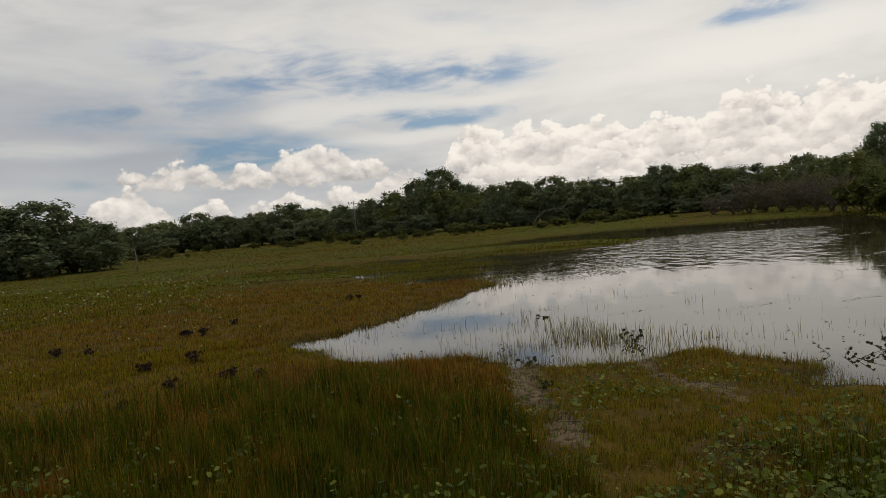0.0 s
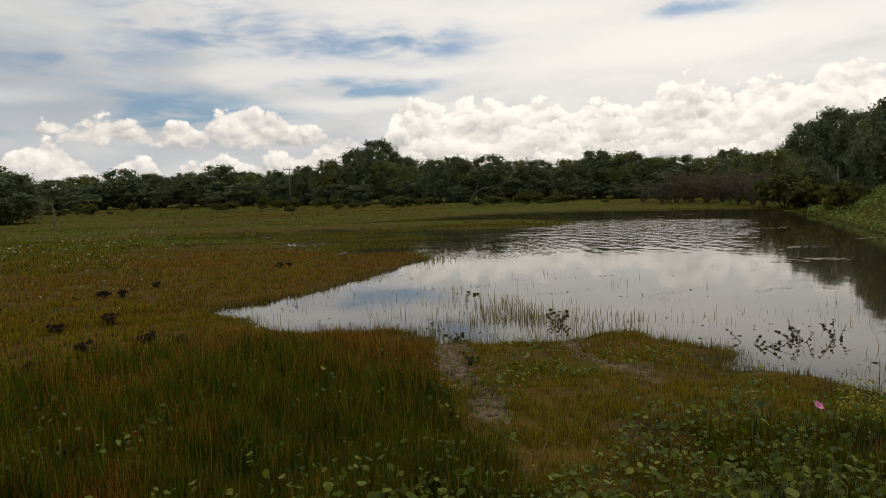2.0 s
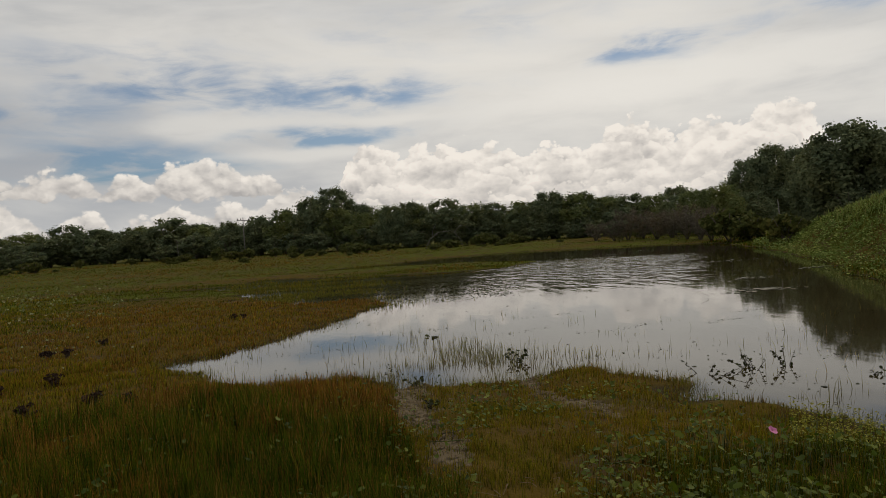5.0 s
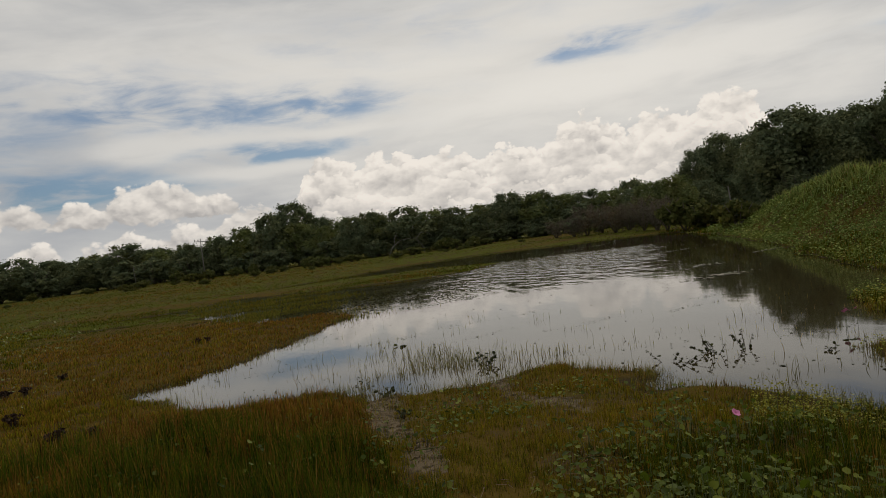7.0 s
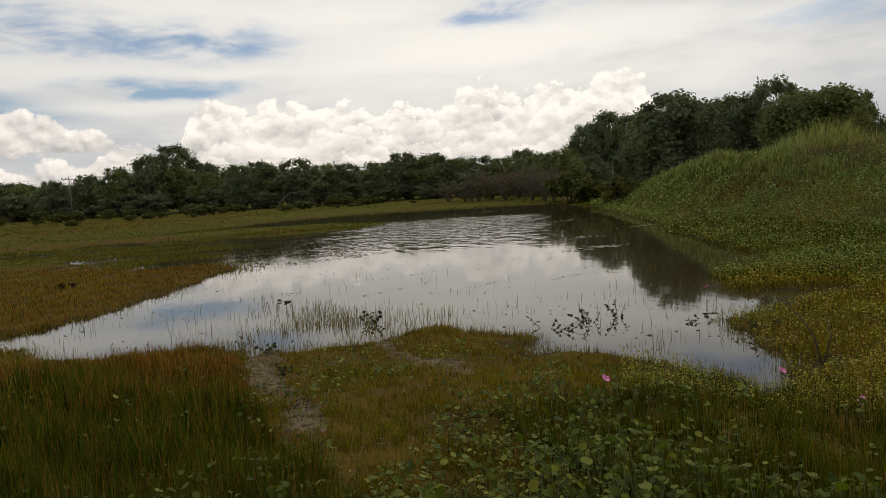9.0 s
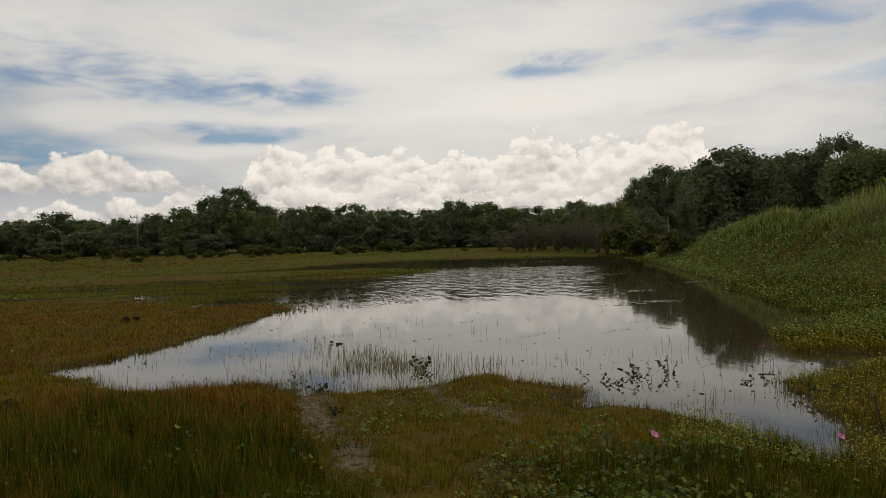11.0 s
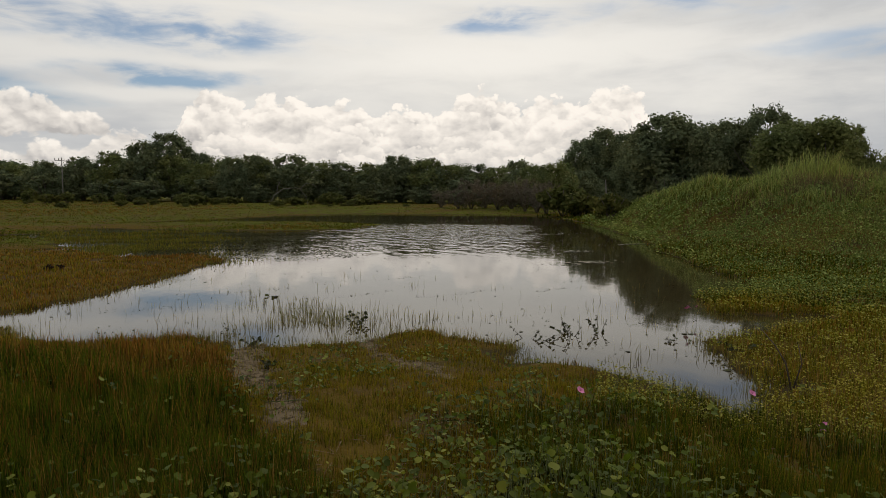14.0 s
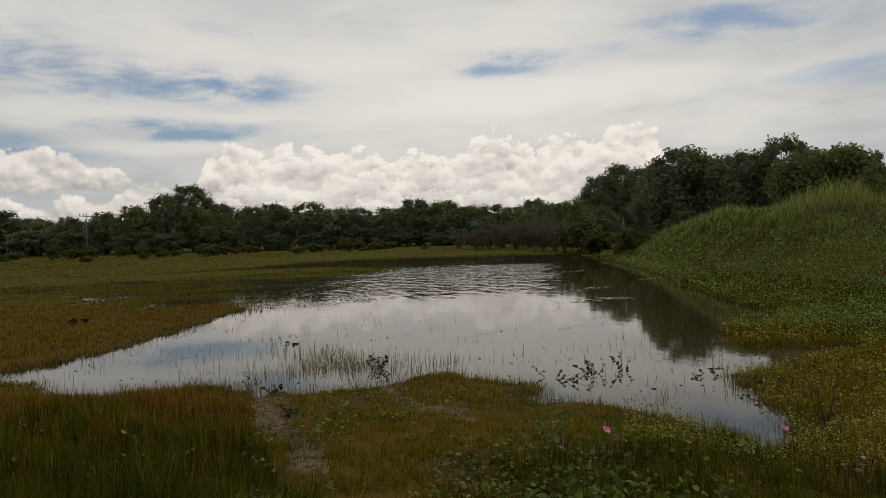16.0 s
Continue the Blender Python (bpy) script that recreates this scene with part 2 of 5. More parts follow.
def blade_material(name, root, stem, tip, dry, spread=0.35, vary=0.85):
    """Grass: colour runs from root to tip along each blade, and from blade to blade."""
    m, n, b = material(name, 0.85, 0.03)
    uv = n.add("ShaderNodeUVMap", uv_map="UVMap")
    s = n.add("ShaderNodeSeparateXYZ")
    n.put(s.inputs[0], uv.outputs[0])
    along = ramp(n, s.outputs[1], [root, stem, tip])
    rnd = n.add("ShaderNodeNewGeometry").outputs["Random Per Island"]
    c = n.mix(n.step(rnd, 1 - spread, 1.0), along, dry)
    patch = n.noise(n.add("ShaderNodeNewGeometry").outputs["Position"], 0.55, 4.0)
    c = n.mix(n.step(patch, 0.35, 0.7, 0.0, 0.55), c, n.mix(1.0, c, (1.35, 1.1, 0.75), "MULTIPLY"))
    v = n.add("ShaderNodeHueSaturation")
    n.put(v.inputs["Value"], n.math("MULTIPLY_ADD", n.math("FRACT", n.math("MULTIPLY", rnd, 37.7)), vary, 1.0 - 0.5 * vary))
    n.put(v.inputs["Color"], c)
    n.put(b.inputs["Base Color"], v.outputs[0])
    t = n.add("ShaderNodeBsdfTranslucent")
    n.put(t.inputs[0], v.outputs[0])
    mx = n.add("ShaderNodeMixShader")
    mx.inputs[0].default_value = 0.3
    m.node_tree.links.new(b.outputs[0], mx.inputs[1])
    m.node_tree.links.new(t.outputs[0], mx.inputs[2])
    m.node_tree.links.new(mx.outputs[0], m.node_tree.nodes["Material Output"].inputs[0])
    return m


def leaf_material(name, dark, light, pale, rough=0.75, through_light=0.3, island=True, sheen=0.04):
    m, n, b = material(name, rough, sheen)
    if island:
        rnd = n.add("ShaderNodeNewGeometry").outputs["Random Per Island"]
    else:
        rnd = n.add("ShaderNodeObjectInfo").outputs["Random"]
    c = ramp(n, rnd, [dark, light, light, pale])
    vary = n.noise(n.add("ShaderNodeNewGeometry").outputs["Position"], 0.35, 3.0)
    c = n.mix(n.step(vary, 0.35, 0.7, 0.0, 0.6), c, n.mix(1.0, c, (1.25, 1.0, 0.7), "MULTIPLY"))
    n.put(b.inputs["Base Color"], c)
    t = n.add("ShaderNodeBsdfTranslucent")
    n.put(t.inputs[0], c)
    mx = n.add("ShaderNodeMixShader")
    mx.inputs[0].default_value = through_light
    m.node_tree.links.new(b.outputs[0], mx.inputs[1])
    m.node_tree.links.new(t.outputs[0], mx.inputs[2])
    m.node_tree.links.new(mx.outputs[0], m.node_tree.nodes["Material Output"].inputs[0])
    return m


def bark_material(name, a, c2):
    m, n, b = material(name, 0.9, 0.2)
    p = n.add("ShaderNodeTexCoord").outputs["Object"]
    f = n.noise(p, 6.0, 5.0)
    n.put(b.inputs["Base Color"], n.mix(f, a, c2))
    bump = n.add("ShaderNodeBump")
    bump.inputs["Strength"].default_value = 0.6
    n.put(bump.inputs["Height"], f)
    n.put(b.inputs["Normal"], bump.outputs[0])
    return m


def ground_material():
    m, n, b = material("soil_and_turf", 1.0, 0.03)
    p = n.add("ShaderNodeNewGeometry").outputs["Position"]
    fine, mid, wide = n.noise(p, 14.0, 5.0), n.noise(p, 1.1, 4.0), n.noise(p, 0.12, 4.0)
    soil = n.mix(fine, (0.045, 0.032, 0.014), (0.12, 0.08, 0.035))
    sep = n.add("ShaderNodeSeparateXYZ")
    n.put(sep.inputs[0], p)
    fields = n.step(sep.outputs[1], 20.0, 30.0, -0.14, 0.07)
    wide = n.noise(n.vec(n.math("MULTIPLY", sep.outputs[0], 0.05), n.math("MULTIPLY", sep.outputs[1], 0.2), 0.0), 1.0, 4.0)
    turf = n.mix(mid, (0.072, 0.054, 0.01), (0.14, 0.084, 0.017))
    turf = n.mix(n.step(n.math("ADD", wide, fields), 0.42, 0.56), turf, n.mix(fine, (0.055, 0.068, 0.008), (0.115, 0.118, 0.016)))
    c = n.mix(n.step(n.math("ADD", mid, n.math("MULTIPLY", fine, 0.35)), 0.66, 0.82), turf, soil)
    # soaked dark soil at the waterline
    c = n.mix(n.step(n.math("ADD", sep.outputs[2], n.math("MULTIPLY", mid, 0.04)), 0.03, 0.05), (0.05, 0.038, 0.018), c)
    n.put(b.inputs["Base Color"], c)
    bump = n.add("ShaderNodeBump")
    bump.inputs["Strength"].default_value = 0.7
    bump.inputs["Distance"].default_value = 0.05
    n.put(bump.inputs["Height"], fine)
    n.put(b.inputs["Normal"], bump.outputs[0])
    return m


def mud_material():
    m, n, b = material("drying_mud", 0.9, 0.12)
    p = n.add("ShaderNodeNewGeometry").outputs["Position"]
    fine, mid = n.noise(p, 30.0, 5.0), n.noise(p, 5.0, 4.0)
    blot = n.noise(p, 9.0, 4.0, 0.6)
    pale = n.mix(mid, n.mix(fine, (0.075, 0.056, 0.032), (0.155, 0.114, 0.064)), (0.18, 0.135, 0.078))
    n.put(b.inputs["Base Color"], n.mix(n.step(blot, 0.38, 0.52), (0.055, 0.04, 0.02), pale))
    bump = n.add("ShaderNodeBump")
    bump.inputs["Strength"].default_value = 0.6
    bump.inputs["Distance"].default_value = 0.02
    n.put(bump.inputs["Height"], fine)
    n.put(b.inputs["Normal"], bump.outputs[0])
    return m


def water_material():
    m, n, b = material("pond_water", 0.05, 0.5)
    b.inputs["IOR"].default_value = 1.36
    b.inputs["Base Color"].default_value = (0.042, 0.033, 0.014, 1)
    p = n.add("ShaderNodeNewGeometry").outputs["Position"]
    s = n.add("ShaderNodeSeparateXYZ")
    n.put(s.inputs[0], p)
    # a breeze roughens the middle of the pond; the near bay is calm
    reach = n.math("POWER", n.math("MULTIPLY_ADD", s.outputs[0], s.outputs[0], n.math("MULTIPLY", s.outputs[1], s.outputs[1])), 0.5)
    turn = n.math("DIVIDE", s.outputs[0], s.outputs[1])
    far = n.math("MULTIPLY", n.math("MULTIPLY", n.step(reach, 21.0, 29.0), n.step(reach, 47.0, 41.0)), n.math("MULTIPLY", n.step(turn, 0.1, 0.42), n.step(turn, 0.62, 0.53)))
    gust = n.step(n.noise(n.vec(n.math("MULTIPLY", s.outputs[0], 0.05), n.math("MULTIPLY", s.outputs[1], 0.16), 0.0), 1.0, 3.0), 0.3, 0.55)
    wave = n.noise(n.vec(n.math("MULTIPLY", s.outputs[0], 1.5), n.math("MULTIPLY", s.outputs[1], 0.6), 0.0), 1.3, 2.0, 0.5)
    small = n.noise(p, 7.0, 2.0, 0.5)
    h = n.math("ADD", n.math("MULTIPLY", wave, 1.0), n.math("MULTIPLY", small, 0.05))
    bump = n.add("ShaderNodeBump")
    n.put(bump.inputs["Strength"], n.math("ADD", 0.012, n.math("MULTIPLY", n.math("MULTIPLY", far, gust), 0.8)))
    bump.inputs["Distance"].default_value = 0.2
    n.put(bump.inputs["Height"], h)
    n.put(b.inputs["Normal"], bump.outputs[0])
    return m


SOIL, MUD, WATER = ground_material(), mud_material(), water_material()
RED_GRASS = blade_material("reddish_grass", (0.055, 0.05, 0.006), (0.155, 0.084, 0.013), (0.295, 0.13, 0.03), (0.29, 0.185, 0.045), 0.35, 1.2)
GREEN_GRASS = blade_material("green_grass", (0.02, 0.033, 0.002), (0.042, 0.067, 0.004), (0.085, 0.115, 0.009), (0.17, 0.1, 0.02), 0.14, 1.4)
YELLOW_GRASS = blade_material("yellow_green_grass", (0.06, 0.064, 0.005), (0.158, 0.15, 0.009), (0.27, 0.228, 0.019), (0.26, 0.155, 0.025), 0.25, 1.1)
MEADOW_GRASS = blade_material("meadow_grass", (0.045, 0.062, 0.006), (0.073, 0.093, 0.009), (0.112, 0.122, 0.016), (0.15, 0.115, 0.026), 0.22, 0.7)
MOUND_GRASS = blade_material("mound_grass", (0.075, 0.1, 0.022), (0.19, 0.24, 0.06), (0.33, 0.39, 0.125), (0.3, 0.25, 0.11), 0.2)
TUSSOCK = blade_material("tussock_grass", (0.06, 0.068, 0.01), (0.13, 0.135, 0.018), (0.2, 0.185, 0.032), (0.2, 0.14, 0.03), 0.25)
REED = blade_material("reed", (0.085, 0.085, 0.024), (0.19, 0.185, 0.05), (0.27, 0.24, 0.08), (0.26, 0.19, 0.09))
CROWN = leaf_material("tree_leaves", (0.08, 0.104, 0.062), (0.14, 0.175, 0.095), (0.2, 0.23, 0.125))
CROWN_LIGHT = leaf_material("light_tree_leaves", (0.085, 0.108, 0.042), (0.15, 0.185, 0.068), (0.21, 0.235, 0.1))
BARE_SCRUB = leaf_material("withered_scrub", (0.085, 0.075, 0.055), (0.125, 0.11, 0.08), (0.17, 0.15, 0.11))
SCRUB = leaf_material("scrub_leaves", (0.04, 0.055, 0.014), (0.085, 0.1, 0.028), (0.15, 0.15, 0.05))
VINE = leaf_material("vine_leaves", (0.035, 0.055, 0.008), (0.085, 0.12, 0.015), (0.22, 0.25, 0.045), 0.55, 0.3, sheen=0.13)
SLOPE_LEAF = leaf_material("slope_creeper_leaves", (0.045, 0.075, 0.016), (0.13, 0.19, 0.042), (0.36, 0.44, 0.15))
MAT_LEAF = leaf_material("marsh_creeper_leaves", (0.105, 0.115, 0.016), (0.25, 0.255, 0.034), (0.42, 0.4, 0.1))
GLORY = leaf_material("morning_glory_leaves", (0.035, 0.055, 0.004), (0.085, 0.125, 0.008), (0.2, 0.235, 0.035), 0.55, 0.4, island=False, sheen=0.13)
BARK = bark_material("bark", (0.07, 0.055, 0.042), (0.2, 0.17, 0.14))


# ---- helpers for building ----
rng = np.random.default_rng(7)


def mesh_from(name, verts, faces_quads, mat, uvs=None, smooth=False, tris=None):
    """A mesh from number arrays made by the generators below: quads (n, 4) and / or triangles (m, 3)."""
    me = bpy.data.meshes.new(name)
    verts = np.asarray(verts, np.float32).reshape(-1, 3)
    nq = 0 if faces_quads is None else len(faces_quads)
    nt = 0 if tris is None else len(tris)
    loops = np.concatenate([np.asarray(f, np.int32).ravel() for f in (faces_quads, tris) if f is not None])
    me.vertices.add(len(verts))
    me.vertices.foreach_set("co", verts.ravel())
    me.loops.add(len(loops))
    me.loops.foreach_set("vertex_index", loops)
    me.polygons.add(nq + nt)
    starts = np.concatenate([np.arange(nq) * 4, nq * 4 + np.arange(nt) * 3]).astype(np.int32)
    me.polygons.foreach_set("loop_start", starts)
    if uvs is not None:
        layer = me.uv_layers.new(name="UVMap")
        layer.data.foreach_set("uv", np.asarray(uvs, np.float32)[loops].ravel())
    me.materials.append(mat)
    me.update(calc_edges=True)
    if smooth:
        me.polygons.foreach_set("use_smooth", np.ones(nq + nt, bool))
    return me


def part(name, data, material, parent, label=""):
    """Links a bmesh, or a mesh already made, as one mesh object under a thing."""
    if isinstance(data, bmesh.types.BMesh):
        me = bpy.data.meshes.new(name)
        data.to_mesh(me)
        data.free()
        me.materials.append(material)
        data = me
    ob = new(name, data)
    ob.parent = parent
    if label:
        ob["label"] = label
    return ob


def tube(bm, pts, radii, sides=7):
    """A tapering tube along points, closed at the ends."""
    rings = []
    for i, (p, r) in enumerate(zip(pts, radii)):
        p = Vector(p)
        q = Vector(pts[min(i + 1, len(pts) - 1)]) - Vector(pts[max(i - 1, 0)])
        z = q.normalized() if q.length > 1e-9 else Vector((0, 0, 1))
        x = z.orthogonal().normalized()
        y = z.cross(x)
        rings.append([bm.verts.new(p + r * (math.cos(2 * math.pi * k / sides) * x + math.sin(2 * math.pi * k / sides) * y)) for k in range(sides)])
    for a, b in zip(rings, rings[1:]):
        best = min(range(sides), key=lambda s: (a[0].co - b[s].co).length)
        for k in range(sides):
            f = bm.faces.new((a[k], a[(k + 1) % sides], b[(k + 1 + best) % sides], b[(k + best) % sides]))
            f.smooth = True
    bm.faces.new(list(reversed(rings[0])))
    bm.faces.new(rings[-1])


# ---- the plan: shore of the pond, in metres ----
NEAR_SHORE = [(-3.1, 12.2), (-1.8, 10.7), (-0.9, 10.2), (0.0, 10.1), (0.45, 9.9), (0.75, 9.2), (1.0, 9.15), (1.4, 9.1), (2.1, 9.0), (2.5, 8.6),
              (3.0, 9.2), (3.5, 9.3), (3.9, 8.5), (4.0, 7.7), (4.25, 7.0), (4.7, 6.4), (4.95, 5.7), (4.95, 5.1), (5.0, 4.5)]
EAST_SHORE = [(5.8, 5.1), (6.3, 6.0), (7.1, 7.2), (8.0, 7.25), (9.5, 7.4), (10.9, 7.9), (9.8, 8.35), (8.8, 9.0), (10.0, 10.2), (12.2, 10.6), (13.5, 13.7),
              (16.3, 18.9), (20.9, 27.0), (25.7, 37.2), (29.9, 47.2), (30.0, 52.5)]
FAR_SHORE = [(26.3, 57.0), (21.8, 59.0), (17.4, 63.0), (11.0, 61.0), (4.8, 55.6), (0.0, 52.0), (-3.0, 49.0), (4.0, 49.5), (10.0, 46.5), (12.6, 41.5),
             (9.0, 36.6), (5.6, 36.8), (2.0, 38.0), (-0.8, 40.0), (-4.7, 43.0), (-6.0, 38.0)]
WEST_SHORE = [(-2.8, 25.2), (-0.8, 22.9), (0.6, 23.6), (1.5, 21.4), (0.8, 20.4), (0.2, 18.2), (-0.35, 16.8), (-0.9, 15.9), (-1.8, 14.4), (-2.5, 13.8), (-3.3, 13.0)]
POND = np.array(NEAR_SHORE + EAST_SHORE + FAR_SHORE + WEST_SHORE)
# crest of the grassy mound: x, y, height
CREST = np.array([(33, -4, 2.4), (26, 9, 2.5), (22.5, 17.5, 2.2), (23.8, 25, 2.4), (27, 31, 2.1), (29.3, 36.5, 1.5), (31.5, 41, 0.5)])
CHANNEL = np.array([(-24, 37.6), (-15.7, 36.4), (-11, 36.6), (-7, 36.6), (-4, 36.0)])
PATH_A = np.array([(0.95, 9.3), (0.82, 8.3), (0.8, 7.4), (0.9, 6.2), (0.9, 5.5), (0.82, 4.8)])
PATH_B = np.array([(2.4, 8.9), (2.45, 7.8), (2.6, 7.1), (2.75, 6.6)])


def segment_distance(x, y, line, closed=False):
    a = line[:, :2]
    b = np.roll(a, -1, 0) if closed else a[1:]
    a = a if closed else a[:-1]
    best = np.full(x.shape, 1e9)
    where = np.zeros(x.shape)
    for i, ((ax, ay), (bx, by)) in enumerate(zip(a, b)):
        dx, dy = bx - ax, by - ay
        t = np.clip(((x - ax) * dx + (y - ay) * dy) / (dx * dx + dy * dy), 0, 1)
        d = np.hypot(x - ax - t * dx, y - ay - t * dy)
        where = np.where(d < best, i + t, where)
        best = np.minimum(best, d)
    return best, where


def inside(x, y, poly):
    c = np.zeros(x.shape, bool)
    for (ax, ay), (bx, by) in zip(poly, np.roll(poly, -1, 0)):
        hit = ((ay > y) != (by > y)) & (x < (bx - ax) * (y - ay) / (by - ay + 1e-12) + ax)
        c ^= hit
    return c


def lattice(seed, size=256):
    return np.random.default_rng(seed).random((size, size))


def wobble(x, y, scale, seed):
    """Smooth noise in 0..1."""
    g = lattice(seed)
    if seed > 25:                      # turn each pattern its own way
        c, s = math.cos(seed * 1.3), math.sin(seed * 1.3)
        x, y = x * c - y * s + 0.25 * np.sin(y * 2.1 * scale + seed) / scale, x * s + y * c + 0.25 * np.sin(x * 1.7 * scale) / scale
    u, v = x * scale + 1000.3, y * scale + 1000.7
    i, j = np.floor(u).astype(int), np.floor(v).astype(int)
    f, h = u - i, v - j
    f, h = f * f * (3 - 2 * f), h * h * (3 - 2 * h)
    i, j = i % 256, j % 256
    i1, j1 = (i + 1) % 256, (j + 1) % 256
    return (g[i, j] * (1 - f) + g[i1, j] * f) * (1 - h) + (g[i, j1] * (1 - f) + g[i1, j1] * f) * h


def smooth(v, lo, hi):
    t = np.clip((v - lo) / (hi - lo), 0, 1)
    return t * t * (3 - 2 * t)


# shore distance on a grid, read between its points
GX, GY, GS = -60.0, -20.0, 0.2
gx, gy = np.meshgrid(GX + GS * np.arange(650), GY + GS * np.arange(550), indexing="ij")
_d, _ = segment_distance(gx, gy, POND, True)
GRID = np.where(inside(gx, gy, POND), -_d, _d)


def shore(x, y):
    """Metres from the water's edge, minus within the pond."""
    u, v = np.clip((x - GX) / GS, 0, 648.9), np.clip((y - GY) / GS, 0, 548.9)
    i, j = u.astype(int), v.astype(int)
    f, h = u - i, v - j
    d = (GRID[i, j] * (1 - f) + GRID[i + 1, j] * f) * (1 - h) + (GRID[i, j + 1] * (1 - f) + GRID[i + 1, j + 1] * f) * h
    return d + 0.4 * (wobble(x, y, 1.3, 3) - 0.5) + 0.35 * (wobble(x, y, 3.5, 4) - 0.5)


def height(x, y):
    d = shore(x, y)
    r = np.hypot(x, y)
    z = np.where(d > 0, 0.02 + 0.2 * (1 - np.exp(-np.maximum(d, 0) / 4.0)), -0.5 * (1 - np.exp(np.minimum(d, 0) / 1.5)) + 0.02)
    z = z + 0.27 * np.exp(-(r / 5.5) ** 2) * smooth(d, 0, 3)
    z = z + 0.007 * np.clip(r - 45, 0, 90) * smooth(d, 0, 8)
    c, k = segment_distance(x, y, CREST)
    hc = np.interp(k, np.arange(len(CREST)), CREST[:, 2])
    z = z + hc * np.exp(-(c / 6.5) ** 1.8) * smooth(d, 0.2, 4.5) * (1 + 0.12 * (wobble(x, y, 0.4, 9) - 0.5))
    ch, _ = segment_distance(x, y, CHANNEL)
    z = z - 0.4 * np.exp(-(ch / 0.9) ** 2)
    for px, py, rx, ry in ((-8.7, 31.3, 1.5, 0.9), (-12.7, 30.8, 1.0, 0.6), (-10.9, 33.0, 1.6, 0.4), (-3.6, 27.4, 1.0, 0.35)):
        z = z - 0.45 * np.exp(-((x - px) / rx) ** 2 - ((y - py) / ry) ** 2)
    return z + np.where(d > 0, 0.07, 0.02) * (wobble(x, y, 1.7, 5) - 0.5) + 0.02 * (wobble(x, y, 6.0, 6) - 0.5)


def mud(x, y):
    a, _ = segment_distance(x, y, PATH_A)
    b, _ = segment_distance(x, y, PATH_B)
    w = 0.3 * (wobble(x, y, 3.0, 21) - 0.5) + 0.2 * (wobble(x, y, 8.0, 22) - 0.5)
    return np.maximum(1 - smooth(a + w + 0.06 * (y < 6.2), 0.06, 0.25), 1 - smooth(b + w, 0.05, 0.25))


# ---- ground, water ----
def build_ground():
    az = np.concatenate([np.radians(np.linspace(-60, 75, 540)), np.radians(np.linspace(75, 300, 90)[1:-1])])
    r = np.concatenate([[0.0], np.geomspace(0.4, 160, 330), np.geomspace(160, 4500, 40)[1:]])
    rr, aa = np.meshgrid(r, az, indexing="ij")
    x, y = rr * np.sin(aa), rr * np.cos(aa)
    z = height(x, y)
    n, m = rr.shape
    i, j = np.meshgrid(np.arange(n - 1), np.arange(m), indexing="ij")
    a = i * m + j
    b = i * m + (j + 1) % m
    quads = np.stack([a, b, b + m, a + m], -1).reshape(-1, 4)
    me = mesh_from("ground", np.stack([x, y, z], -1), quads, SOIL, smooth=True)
    me.materials.append(MUD)
    cx, cy = x[:-1] + 0, y[:-1] + 0
    wet = mud(cx, cy) > 0.4
    me.polygons.foreach_set("material_index", wet.astype(np.int32).ravel())
    ob = tagged(new("ground", me), "low marshy ground of dark soil and drying mud round a pond", "ground", kind="structure")
    return ob


def build_water():
    bm = bmesh.new()
    xs, ys = np.linspace(-32, 42, 60), np.linspace(3.5, 70, 60)
    v = [[bm.verts.new((x, y, 0)) for y in ys] for x in xs]
    for i in range(59):
        for j in range(59):
            bm.faces.new((v[i][j], v[i + 1][j], v[i + 1][j + 1], v[i][j + 1]))
    me = bpy.data.meshes.new("water")
    bm.to_mesh(me)
    bm.free()
    me.materials.append(WATER)
    tagged(new("water", me), "still dark pond water mirroring a cloudy sky", "water", kind="structure")


build_ground()
build_water()


# ---- trees ----
def leaves_mesh(name, centres, radii, per, size, mat, up=0.35, flat=0.8):
    """Clumps of single leaves: each a bent quad facing outwards from its clump."""
    n = len(centres) * per
    dirs = rng.normal(size=(n, 3))
    dirs /= np.linalg.norm(dirs, axis=1)[:, None]
    rad = np.repeat(radii, per) * rng.random(n) ** 0.45
    pos = np.repeat(centres, per, 0) + dirs * rad[:, None] * np.array([1, 1, flat])
    nor = dirs + rng.normal(size=(n, 3)) * 0.55 + np.array([0, 0, up])
    nor /= np.linalg.norm(nor, axis=1)[:, None]
    t = np.cross(nor, rng.normal(size=(n, 3)))
    t /= np.linalg.norm(t, axis=1)[:, None]
    b = np.cross(nor, t)
    s = size * (0.55 + 0.9 * rng.random(n))[:, None]
    v = np.stack([pos - t * s * 0.5, pos + b * s * 0.3 - nor * s * 0.08, pos + t * s * 0.5, pos - b * s * 0.3 - nor * s * 0.08], 1)
    q = np.arange(n * 4).reshape(n, 4)
    return mesh_from(name, v, q, mat)


